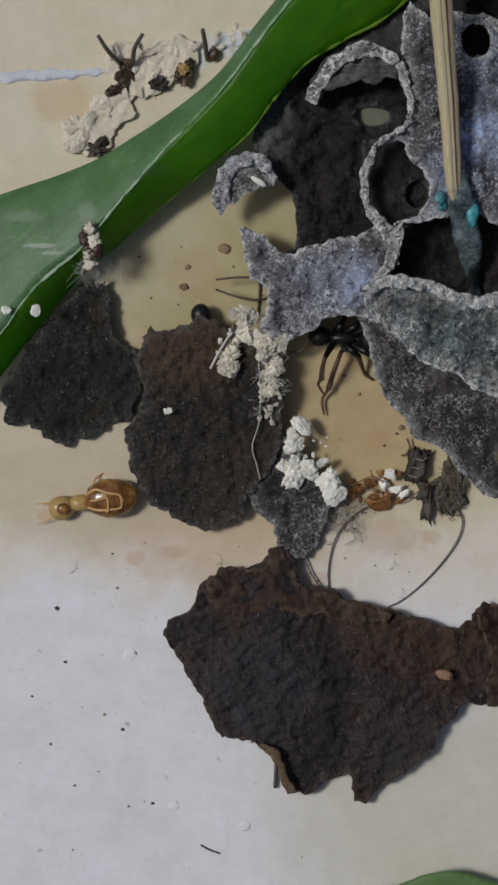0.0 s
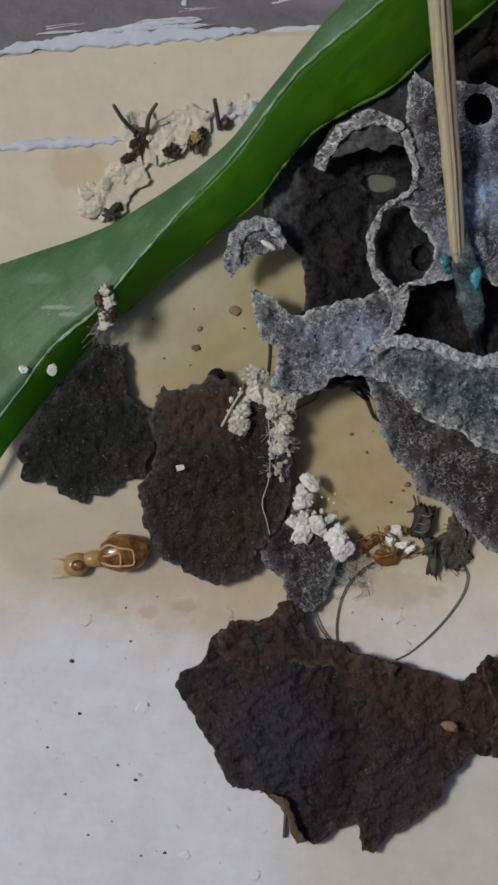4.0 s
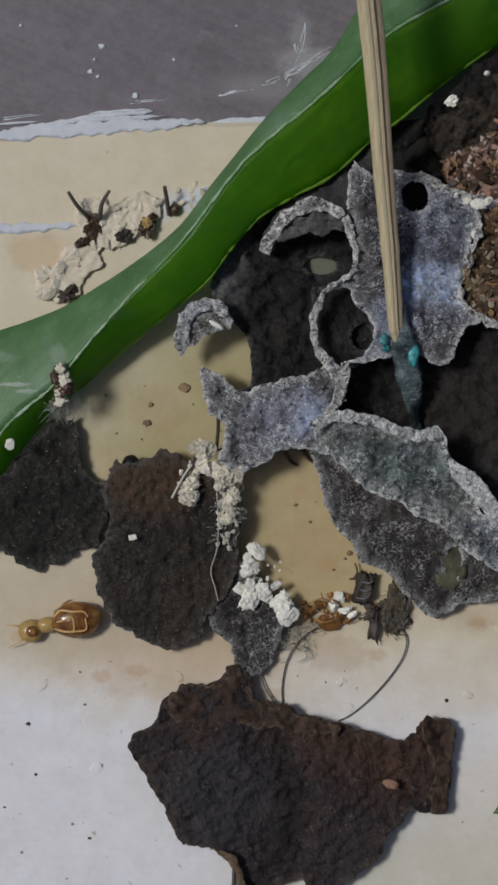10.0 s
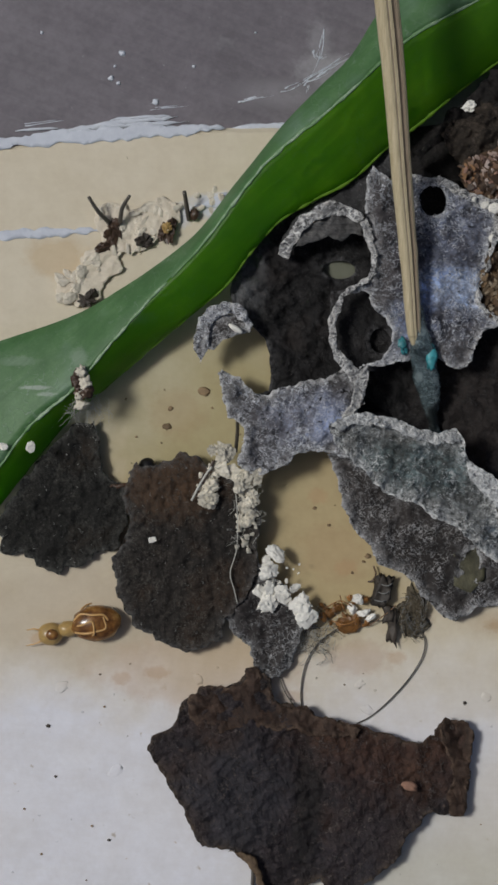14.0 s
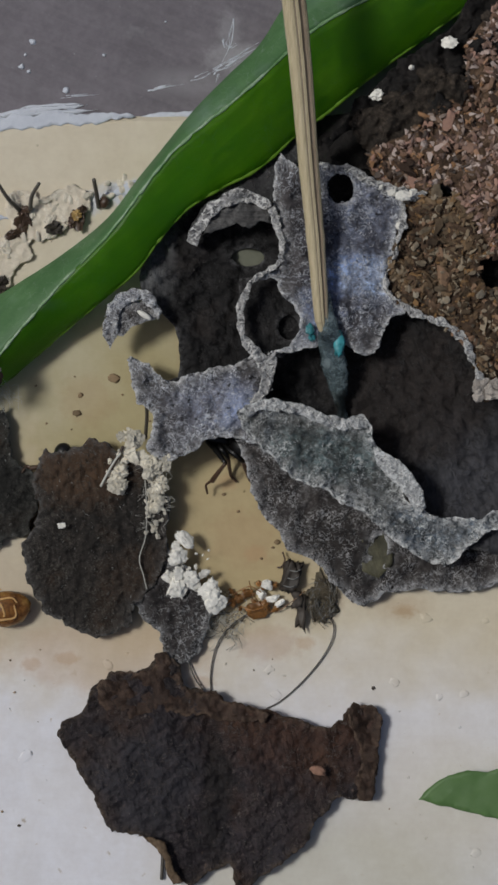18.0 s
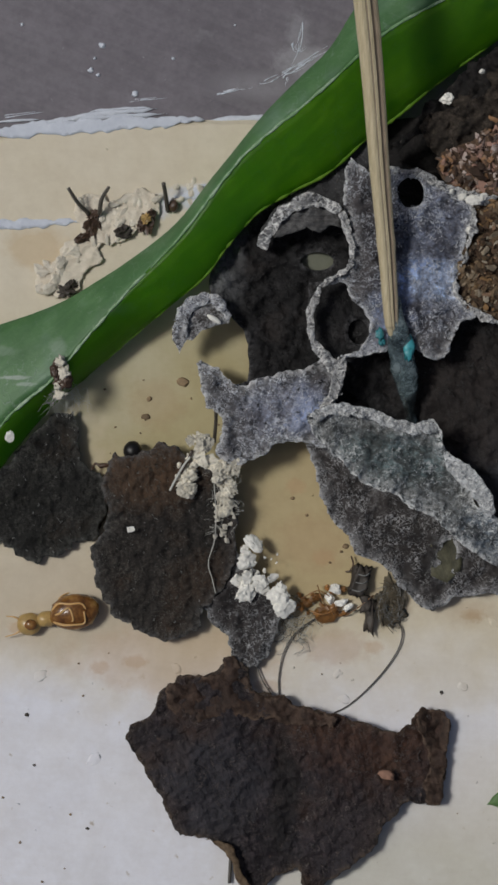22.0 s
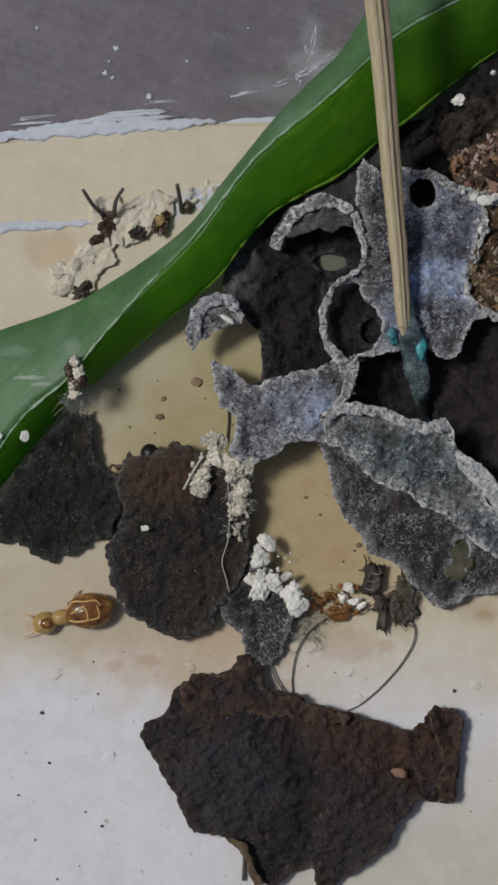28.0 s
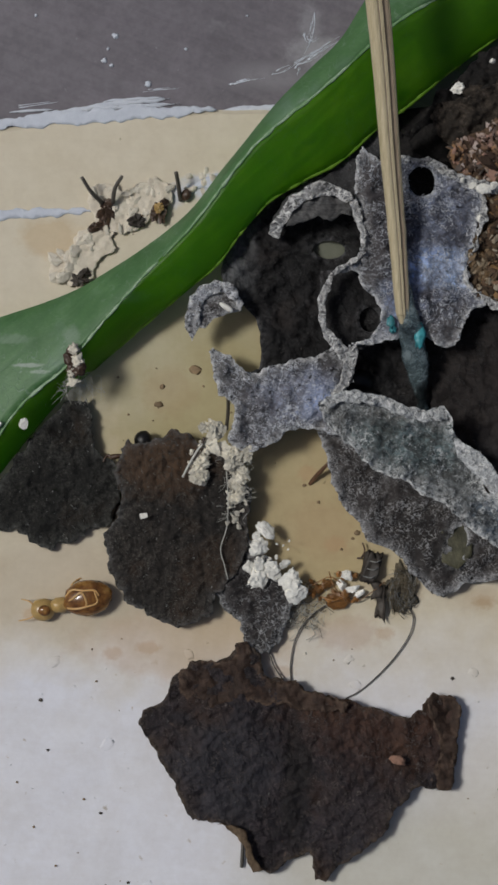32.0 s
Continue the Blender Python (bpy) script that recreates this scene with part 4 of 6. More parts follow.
part("layer", sheet([(392, 1512), (418, 1517), (438, 1527), (451, 1551), (457, 1578), (476, 1597), (454, 1603), (444, 1580), (437, 1553), (422, 1532)], [(390, 1515, 1.1), (418, 1522, 1.4), (440, 1560, 1.5), (455, 1600, 1.2)], 0.2, 4, 4, 0.15, 17, spread=25), TORN, F3, "thin tan torn lip")
bm = bmesh.new()
lump(bm, at(714, 1399, 1.45), (0.42, 0.24, 0.12), 3, 0.4, 3, (0, 0, 165))
part("crumb", bm, PINKISH, F3, "pinkish crumb")


# ---- the nest ----
def wall(name, outline, knots, mat, label, nap=0, nap_mat=None, **kw):
    """A sheet of the nest with a nap of fibres of its own."""
    ob = part(name, sheet(outline, knots, **kw), mat, nest, label)
    if nap:
        fibres(outline, knots, int(nap * 1.5), kw.get("seed", 1) + 200, nap_mat or FIBRE, ob, spread=kw.get("spread", 70.0), rough=kw["rough"], sheet_seed=kw["seed"], holes=kw.get("holes", ()))
    return ob


nest = thing("insect_nest", 700, 600, 0, "broken grey and brown insect nest of chewed carton with open cells", "nest")
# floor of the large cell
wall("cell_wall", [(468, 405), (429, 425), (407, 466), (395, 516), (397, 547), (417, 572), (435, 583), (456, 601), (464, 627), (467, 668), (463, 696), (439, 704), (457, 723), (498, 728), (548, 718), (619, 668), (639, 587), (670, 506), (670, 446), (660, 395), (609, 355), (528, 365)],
     [(560, 480, 0.7), (520, 560, 0.6), (470, 470, 1.6), (440, 520, 1.9), (490, 650, 1.4), (430, 420, 2.2), (620, 420, 2.0), (640, 520, 1.6), (400, 640, 1.9), (600, 650, 1.6), (450, 700, 2.2)], CELL, "inner wall of the large cell, coloured dark for its shade", thick=0.25, step=5, jag=3, rough=0.42, seed=21,
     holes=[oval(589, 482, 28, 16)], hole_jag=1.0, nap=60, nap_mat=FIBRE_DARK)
wall("cap", oval(589, 482, 34, 21), [(588, 482, 0.95)], CAP, "smooth olive membrane in the cell's opening", thick=0.1, step=6, jag=0.5, rough=0.02, seed=141)
wall("cell_wall", [(486, 428), (513, 387), (554, 355), (589, 331), (621, 305), (650, 279), (685, 264), (685, 317), (648, 325), (643, 365), (643, 406), (609, 387), (574, 377), (541, 393), (513, 424), (498, 446)], [(620, 325, 1.7), (660, 300, 1.6), (680, 270, 1.0), (590, 360, 2.4), (520, 400, 2.3), (640, 390, 3.0)], DOME, "dark grey outer wall between leaf and cell", nap=30, nap_mat=FIBRE_DARK, thick=0.25, step=6, jag=3, rough=0.2, seed=122)
# grey bridge below it
wall("bridge", [(373, 676), (372, 665), (381, 658), (395, 664), (425, 688), (451, 707), (473, 696), (513, 686), (558, 674), (594, 656), (619, 678), (631, 718), (614, 744), (589, 754), (609, 789), (614, 821), (578, 811), (538, 801), (513, 811), (498, 826), (457, 844), (429, 841), (407, 829), (415, 791), (417, 764), (391, 744), (381, 710)],
     [(380, 655, 2.4), (420, 740, 2.4), (480, 665, 2.0), (550, 660, 2.0), (500, 720, 3.0), (520, 780, 3.0), (610, 690, 3.4), (420, 820, 2.0), (590, 760, 3.4), (590, 810, 3.0)], CARTON, "blue-grey fibrous bridge", nap=124, thick=0.35, step=4.5, jag=7, rough=0.42, seed=22)
# curled flap
wall("curl", [(334, 632), (329, 602), (338, 567), (357, 549), (382, 538), (407, 540), (425, 557), (435, 579), (429, 595), (417, 575), (401, 562), (381, 561), (367, 572), (359, 592), (353, 625), (342, 649)],
     [(335, 620, 2.2), (345, 570, 3.0), (390, 550, 3.4), (430, 575, 3.0), (400, 590, 2.4)], CARTON, "curled pale flap", nap=35, thick=0.25, step=4.5, jag=5, rough=0.35, seed=23, spread=40, rim_width=9)
# a darker sheet stands in for the shade inside the curl
wall("curl", [(352, 622), (356, 592), (366, 572), (384, 560), (405, 560), (423, 577), (433, 592), (405, 598), (382, 606), (366, 624)], [(365, 590, 2.3), (400, 570, 2.9), (420, 590, 2.6)], GREYFLAKE, "hollow of the curled flap, its shade put in as a darker sheet", thick=0.15, step=5, jag=2, rough=0.1, seed=123)
# arc over the cell
wall("rim", [(480, 454), (486, 436), (503, 410), (520, 387), (549, 367), (579, 359), (604, 367), (631, 387), (621, 397), (599, 389), (569, 387), (544, 397), (523, 415), (508, 438), (498, 462)],
     [(490, 445, 3.0), (530, 390, 3.9), (580, 365, 4.3), (625, 390, 4.0), (590, 410, 3.8)], RIM, "pale broken rim", nap=35, thick=0.4, step=4.5, jag=4, rough=0.3, seed=24, spread=40)
wall("rim", [(504, 446), (520, 413), (544, 394), (571, 384), (601, 386), (628, 397), (634, 424), (612, 421), (594, 431), (570, 425), (545, 430), (528, 436)], [(520, 420, 3.6), (550, 397, 3.9), (600, 389, 4.0), (600, 428, 2.9), (540, 432, 2.9)], INNER, "inner face of the rim, its shade put into the colour", thick=0.2, step=4.5, jag=5, rough=0.3, spread=30, seed=124)
wall("rim", [(624, 397), (637, 391), (647, 410), (647, 431), (655, 456), (653, 488), (639, 506), (609, 521), (595, 532), (591, 557), (581, 579), (584, 617), (601, 640), (624, 660), (639, 650), (641, 668), (634, 700), (624, 728), (601, 751), (594, 741), (611, 718), (615, 683), (601, 668), (579, 640), (571, 612), (569, 572), (580, 547), (586, 529), (604, 513), (639, 494), (647, 472), (644, 452), (635, 432), (631, 416)],
     [(640, 410, 4.0), (650, 470, 3.9), (600, 520, 3.9), (575, 590, 3.9), (620, 660, 3.8), (620, 720, 3.6)], RIM, "pale broken rim", nap=76, thick=0.35, step=4, jag=4, rough=0.3, seed=25, spread=40)
# blue-grey roof round the straw
wall("roof", [(648, 295), (660, 305), (678, 321), (715, 317), (771, 323), (811, 345), (839, 365), (863, 370), (865, 398), (859, 428), (847, 471), (835, 507), (831, 537), (861, 567), (871, 579), (843, 592), (831, 618), (826, 643), (803, 660), (780, 650), (766, 638), (715, 640), (685, 650), (639, 654), (621, 658), (631, 650), (661, 640), (680, 615), (682, 587), (670, 567), (651, 551), (639, 532), (639, 521), (609, 523), (641, 504), (653, 488), (655, 456), (647, 431), (647, 410), (635, 391), (631, 355), (640, 315)],
     [(650, 300, 3.4), (640, 400, 3.9), (720, 400, 3.7), (800, 400, 3.3), (760, 330, 3.2), (850, 380, 3.2), (760, 520, 3.3), (830, 520, 3.2), (700, 560, 3.6), (660, 520, 3.8), (690, 620, 3.2), (800, 640, 2.9), (830, 570, 3.0)], CARTON, "blue-grey fibrous roof", nap=178, thick=0.35, step=4.5, jag=5, rough=0.36, seed=26,
     holes=[oval(755, 358, 24, 27)])
wall("cell_wall", [(715, 320), (791, 325), (796, 396), (715, 396)], [(750, 350, 1.2), (790, 370, 2.0)], CELL, "inside of a small cell, coloured dark for its shade", thick=0.2, step=8, jag=2, rough=0.1, seed=27)
wall("cell_wall", [(574, 521), (649, 511), (690, 572), (690, 628), (649, 663), (594, 653), (569, 587)], [(630, 540, 2.6), (625, 600, 2.0), (600, 640, 2.8), (690, 600, 2.4)], CELL, "inside of a small cell, coloured dark for its shade", thick=0.2, step=5, jag=2, rough=0.2, seed=28,
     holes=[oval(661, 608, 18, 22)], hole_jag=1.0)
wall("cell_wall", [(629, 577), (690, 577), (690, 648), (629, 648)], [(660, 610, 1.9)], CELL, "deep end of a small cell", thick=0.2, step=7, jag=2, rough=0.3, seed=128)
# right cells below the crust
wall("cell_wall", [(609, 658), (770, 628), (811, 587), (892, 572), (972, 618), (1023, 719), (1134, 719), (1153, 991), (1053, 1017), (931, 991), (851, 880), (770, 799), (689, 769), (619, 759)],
     [(640, 700, 1.6), (700, 740, 0.9), (770, 700, 0.6), (800, 740, 0.5), (850, 620, 1.4), (900, 750, 1.4), (1000, 800, 1.6), (1000, 900, 1.4), (900, 900, 1.3), (960, 940, 2.0), (1050, 950, 2.2)], CELL, "hollow inside of the large right cell, coloured dark for its shade", nap=35, nap_mat=FIBRE_DARK, thick=0.3, step=5.5, jag=3, rough=0.34, seed=29, wrinkle=(14, 40, 115, 0.22))
# the long curled lip and the sheet under it
wall("lip", [(570, 757), (599, 741), (631, 739), (689, 749), (730, 767), (762, 775), (796, 767), (811, 789), (821, 819), (861, 870), (871, 915), (911, 941), (952, 947), (1002, 949), (1073, 911), (1133, 901), (1133, 936), (1055, 956), (1012, 976), (972, 1016), (941, 1037), (891, 1016), (856, 993), (825, 969), (790, 936), (755, 920), (730, 902), (669, 875), (639, 845), (609, 819), (583, 799)],
     [(600, 755, 4.0), (700, 760, 4.1), (790, 770, 4.1), (640, 830, 3.2), (760, 860, 3.4), (840, 930, 3.0), (880, 960, 2.6), (940, 1020, 2.4), (980, 960, 2.2), (1080, 930, 2.3)], CARTON_DULL, "long pale curled lip", nap=207, thick=0.4, step=4.5, jag=6, rough=0.42, seed=31, spread=55, curl=0.45, rim_width=11)
wall("rim", [(571, 762), (585, 748), (608, 739), (640, 738), (690, 747), (732, 764), (764, 773), (794, 764), (806, 782), (790, 788), (762, 792), (728, 785), (686, 767), (640, 757), (612, 759), (592, 770)], [(580, 760, 4.3), (640, 748, 4.5), (700, 758, 4.5), (764, 782, 4.4), (796, 774, 4.3)], ROLL, "pale rolled upper edge of the lip", nap=60, thick=0.5, step=4.2, jag=5, rough=0.42, seed=36, spread=30, grain=5.0, rim_width=9)
wall("rim", [(811, 819), (831, 830), (861, 845), (886, 872), (901, 900), (909, 929), (899, 941), (883, 927), (866, 898), (843, 875), (821, 855)], [(840, 840, 4.1), (880, 880, 4.4), (905, 930, 3.9)], ROLL, "pale rolled rim", nap=26, thick=0.8, step=4.5, jag=3, rough=0.25, seed=32, spread=40, rim_width=16)
wall("skirt", [(566, 807), (609, 804), (669, 850), (730, 880), (790, 920), (871, 981), (942, 1016), (1012, 961), (1133, 921), (1163, 1052), (1054, 1062), (1012, 1074), (962, 1082), (891, 1072), (835, 1084), (795, 1107), (775, 1100), (760, 1087), (730, 1052), (699, 1021), (659, 1006), (634, 961), (609, 930), (593, 895), (583, 850)],
     [(590, 820, 2.4), (600, 880, 1.9), (640, 960, 1.2), (700, 1020, 0.9), (770, 1085, 0.5), (700, 900, 2.4), (800, 970, 1.9), (900, 1060, 1.0), (960, 1060, 0.8), (1080, 1010, 1.0)], GREYFLAKE, "dark grey fibrous skirt", nap=90, nap_mat=FIBRE_GREY, thick=0.35, step=5, jag=6, rough=0.35, seed=33,
     holes=[[(814, 985), (827, 978), (838, 992), (836, 1024), (822, 1048), (807, 1040), (811, 1010)]])
wall("cap", [(792, 976), (822, 963), (847, 981), (847, 1031), (822, 1056), (792, 1043)], [(815, 1000, 1.3)], CAP_DIM, "olive membrane behind the skirt's window, coloured dim for its shade", thick=0.1, step=7, jag=1, rough=0.08, seed=142)
# pale rims between the crust and the cells
wall("rim", [(861, 370), (872, 375), (869, 428), (855, 476), (841, 509), (839, 535), (875, 569), (938, 594), (978, 622), (1004, 678), (1008, 719), (1045, 723), (1041, 732), (1002, 732), (994, 680), (972, 631), (934, 604), (873, 578), (831, 540), (832, 511), (848, 472), (861, 428)],
     [(860, 380, 3.5), (835, 500, 3.5), (880, 580, 3.5), (980, 640, 3.6), (1010, 720, 3.6)], RIM, "pale crumbling rim along the crust", nap=59, thick=0.6, step=4.5, jag=10, rough=0.4, seed=34, spread=50)
wall("rim", [(718, 313), (771, 319), (813, 339), (872, 360), (912, 365), (908, 382), (861, 377), (811, 355), (771, 331), (718, 327)], [(740, 318, 3.4), (860, 370, 3.5)], RIM, "pale crumbling rim behind the straw", nap=26, thick=0.5, step=4.5, jag=7, rough=0.35, seed=35)


# grainy brown crust
CRUST_LINE = [(803, 317), (811, 287), (862, 270), (897, 239), (955, 194), (985, 154), (978, 103), (1023, 43), (1074, -8), (1185, -8), (1184, 729), (1134, 741), (1053, 734), (1010, 733), (998, 683), (977, 630), (937, 603), (873, 575), (835, 537), (839, 497), (861, 428), (865, 375), (831, 360)]
CRUST_KNOTS = [(800, 300, 3.0), (860, 330, 3.2), (900, 260, 3.4), (980, 180, 3.6), (1040, 100, 3.4), (860, 520, 3.0), (850, 460, 2.8), (950, 450, 3.6), (1040, 400, 4.0), (930, 600, 3.2), (1000, 700, 3.0), (1040, 560, 3.8), (1000, 40, 3.0), (1100, 500, 3.6)]
CRUST_HOLES = [[(1005, 489), (1023, 479), (1048, 479), (1063, 487), (1061, 527), (1043, 539), (1019, 537), (1007, 517)], [(927, 353), (942, 347), (957, 357), (954, 371), (938, 374)]]
part("crust", sheet(CRUST_LINE, CRUST_KNOTS, 0.5, 6, 4, 0.5, 41, holes=CRUST_HOLES), CRUST, nest, "brown crust of soil grains")
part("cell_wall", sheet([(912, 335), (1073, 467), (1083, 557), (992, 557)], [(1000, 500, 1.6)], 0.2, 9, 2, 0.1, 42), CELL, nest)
part("crust", sheet([(771, 239), (791, 219), (852, 204), (912, 164), (963, 152), (988, 164), (973, 204), (897, 249), (862, 280), (811, 295), (783, 269)], [(790, 235, 2.6), (860, 215, 3.9), (860, 270, 2.6), (950, 170, 3.9), (930, 220, 2.9)], 0.7, 4.5, 8, 0.5, 43, spread=35, wrinkle=(16, 40, 30, 0.4)), LUMP, nest, "dark crumbling crust")
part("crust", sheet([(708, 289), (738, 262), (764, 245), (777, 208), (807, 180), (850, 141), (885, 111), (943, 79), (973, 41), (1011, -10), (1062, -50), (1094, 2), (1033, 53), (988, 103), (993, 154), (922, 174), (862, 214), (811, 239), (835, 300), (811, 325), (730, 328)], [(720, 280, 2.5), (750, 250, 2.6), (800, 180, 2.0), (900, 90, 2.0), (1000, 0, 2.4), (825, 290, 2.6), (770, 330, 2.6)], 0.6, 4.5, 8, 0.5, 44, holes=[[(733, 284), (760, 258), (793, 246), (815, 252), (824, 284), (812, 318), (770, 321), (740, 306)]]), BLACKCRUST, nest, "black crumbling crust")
# black floor under the crust's hole, added for the pit's deep shade
part("cell_wall", sheet([(700, 232), (850, 212), (852, 345), (700, 345)], [(790, 280, 0.2)], 0.15, 8, 2, 0.1, 45), BLACKCRUST, nest, "hollow beside the leaf, its deep shade put in as a black sheet")


def grains(outline, knots, count, seed, parent, gaps):
    """Soil grains set in the crust: the larger ones singly, the rest as one."""
    h = heights(knots)
    rng = random.Random(seed)
    xs, ys = [p[0] for p in outline], [p[1] for p in outline]
    shapes = []
    for k in range(12):
        bm = bmesh.new()
        chip(bm, (0, 0, 0), (1.15, rng.uniform(0.38, 0.72), rng.uniform(0.35, 0.6)), k + 60, 13)
        me = bpy.data.meshes.new("grain")
        bm.to_mesh(me)
        bm.free()
        me.materials.append(GRAIN)
        olive = me.copy()
        olive.materials[0] = GRAIN_OLIVE
        shapes.append((me, olive))
    spots = []
    while len(spots) < count:
        u, v = np.array([rng.uniform(min(xs), max(xs)) for _ in range(400)]), np.array([rng.uniform(min(ys), max(ys)) for _ in range(400)])
        ok = inside(u, v, outline)
        for g in gaps:
            ok &= ~inside(u, v, g)
        spots += [(float(a), float(b)) for a, b, k in zip(u, v, ok) if k]
    verts, faces, tones, n = [], [], [], 0
    for i, (u, v) in enumerate(spots[:count]):
        z = h(u, v) + 0.5 * fbm(u, v, 27, 41, 5) + 0.2 * fbm(u, v, 7.2, 50, 3) - (0.05 if i < 290 else rng.uniform(-0.04, 0.14))
        r = rng.choice((0.24, 0.28, 0.34, 0.42, 0.54)) * rng.uniform(0.8, 1.1) if i < 290 else rng.uniform(0.11, 0.28)
        low = v > 357 and u < 955 + 0.6 * (v - 357)
        me = shapes[i % 12][low]
        m = Matrix.Translation(at(u, v, z) - base_of(parent)) @ Euler((rng.uniform(-0.6, 0.6), rng.uniform(-0.6, 0.6), rng.uniform(0, 6.28))).to_matrix().to_4x4() @ Matrix.Diagonal((r, r, r, 1))
        if i < 290:
            ob = new("grain", me)
            ob.parent = parent
            ob.matrix_basis = m
        else:
            verts += [m @ x.co for x in me.vertices]
            faces += [[n + k for k in f.vertices] for f in me.polygons]
            tones += [int(low)] * len(me.polygons)
            n += len(me.vertices)
    rest = bpy.data.meshes.new("gravel")
    rest.from_pydata(verts, [], faces)
    rest.materials.append(GRAIN)
    rest.materials.append(GRAIN_OLIVE)
    rest.polygons.foreach_set("material_index", tones)
    ob = new("gravel", rest)
    ob.parent = parent
    tagged(ob, "fine brown soil grains", "", "", "stuff")


# ---- the straw stuck into the nest ----
def straw():
    ob = thing("straw", 735, 700, 0.6, "dry tan straw stalk glued upright into the nest", "straw")
    axis = smooth_line([(725, 622, 3.6), (723, 604, 3.8), (721, 585, 4.0), (713, 470, 4.7), (700, 320, 5.9), (686, 140, 7.4), (672, 0, 8.6), (655, -160, 9.6)], 10)
    bm = bmesh.new()
    rings = []
    n = len(axis)
    for i, p in enumerate(axis):
        k = i / (n - 1)
        r = 0.95 * (0.17 + 0.48 * min(1, k / 0.8) ** 0.7) * min(1.0, 0.4 + k * 9) * (1 + 0.03 * fbm(i * 2.0, 0, 9, 5)) * (1.06 if 0.44 < k < 0.47 else 1)
        shape = [(-1, -0.2), (-0.95, 0.3), (-0.72, 0.66), (-0.4, 0.8), (-0.16, 0.78), (-0.08, 0.72), (0.02, 0.72), (0.08, 0.74), (0.3, 0.68), (0.42, 0.5), (0.52, 0.40), (0.66, 0.42), (0.74, 0.52), (0.92, 0.34), (1, -0.2), (0.4, -0.7), (-0.4, -0.7)]
        c = at(p.x, p.y, p.z)
        rings.append([bm.verts.new(c + Vector((x * r * MM, 0, z * r * MM))) for x, z in shape])
    for a, b in zip(rings, rings[1:]):
        for j in range(17):
            f = bm.faces.new((a[j], b[j], b[(j + 1) % 17], a[(j + 1) % 17]))
            # groove faces and the right-hand ones take the darker tone
            f.material_index = 1 if j in (5, 8, 9, 10, 11, 13) else 0
    bm.faces.new(rings[0])
    bm.faces.new(rings[-1][::-1])
    bmesh.ops.recalc_face_normals(bm, faces=bm.faces)
    part("stalk", bm, [STRAW, STRAW_DARK], ob, smooth=False)
    bm = bmesh.new()
    line = smooth_line([(724, 545, 3.75), (731, 600, 3.75), (738, 640, 3.2), (744, 680, 2.6), (750, 715, 1.9), (756, 752, 1.2), (760, 775, 0.8)], 8)
    rows = []
    for i, p in enumerate(line):
        k = i / (len(line) - 1)
        w = 0.3 + 0.36 * math.sin(math.pi * min(1, k * 1.1 + 0.05)) ** 0.8 + 0.16 * fbm(i * 3.0, 0, 45, 3)
        row = []
        for j in range(15):
            a = 2 * math.pi * j / 15
            g = 1 + 0.22 * noise.fractal(Vector((math.cos(a) * 1.2, math.sin(a) * 1.2, i * 0.16)), 0.6, 2.1, 3)
            row.append(bm.verts.new(at(p.x, p.y, p.z) + Vector((math.cos(a) * w * g, 0, math.sin(a) * 0.34 * g)) * MM))
        rows.append(row)
    for a, b in zip(rows, rows[1:]):
        for j in range(15):
            bm.faces.new((a[j], b[j], b[(j + 1) % 15], a[(j + 1) % 15]))
    bm.faces.new(rows[0])
    bm.faces.new(rows[-1][::-1])
    bmesh.ops.recalc_face_normals(bm, faces=bm.faces)
    part("glue_sleeve", bm, GLUE, ob, "clouded blue-grey glue")
    for k, (u, v, h, sx, sy) in enumerate([(700, 612, 3.72, 0.2, 0.3), (752, 636, 3.55, 0.26, 0.62), (704, 626, 3.6, 0.16, 0.2)]):
        bm = bmesh.new()
        lump(bm, at(u, v, h), (sx, sy, 0.11), k + 5, 0.55, 3)
        part("glue_drop", bm, TEAL, ob, "teal drop of glue")


straw()


# ---- crumbs, hairs and small remains ----
def strand(name, label, category, lines, radius, mat):
    u, v, h = lines[0][0]
    ob = thing(name, u, v, h, label, category)
    for line in lines:
        bm = bmesh.new()
        tube(bm, [at(*p) for p in smooth_line(line, 8)], radius, 5)
        part("strand", bm, mat, ob)
    return ob


def morsel(bm, centre, size, seed, rough, detail, turn):
    """A crumbled bit: a lump broken along some planes, with a pitted face; size in mm."""
    rng = random.Random(int(seed))
    cuts = [(Vector((rng.gauss(0, 1), rng.gauss(0, 1), rng.gauss(0, 1))).normalized(), rng.uniform(0.45, 0.8)) for _ in range(5)]
    m = Euler([radians(a) for a in turn]).to_matrix()
    for v in bmesh.ops.create_icosphere(bm, subdivisions=detail, radius=1.0)["verts"]:
        p = v.co.copy()
        for way, far in cuts:
            over = p.dot(way) - far
            if over > 0:
                p -= way * over
        p *= 1.2 + rough * max(-0.6, min(0.6, noise.fractal(p * 3.2 + Vector((seed * 3.7, seed * 1.3, 0)), 0.35, 2.3, 5)))
        v.co = Vector(centre) + (m @ Vector((p.x * size[0], p.y * size[1], p.z * size[2]))) * MM
    return bm


def crumb_pile(name, label, category, u, v, h, bits, mat, rough=0.38, flat=0.4):
    ob = thing(name, u, v, h, label, category)
    for k, (a, b, z, x, y) in enumerate(bits):
        bm = bmesh.new()
        size, turn = (x * STEP * 0.52, y * STEP * 0.52, min(x, y) * STEP * flat), ((k * 37) % 30, (k * 53) % 30, (k * 71) % 60)
        morsel(bm, at(a, b, z), size, k * 7 + u, rough, 3 if x > 11 else 2, turn)
        part("crumb", bm, mat, ob, smooth=False)
    return ob


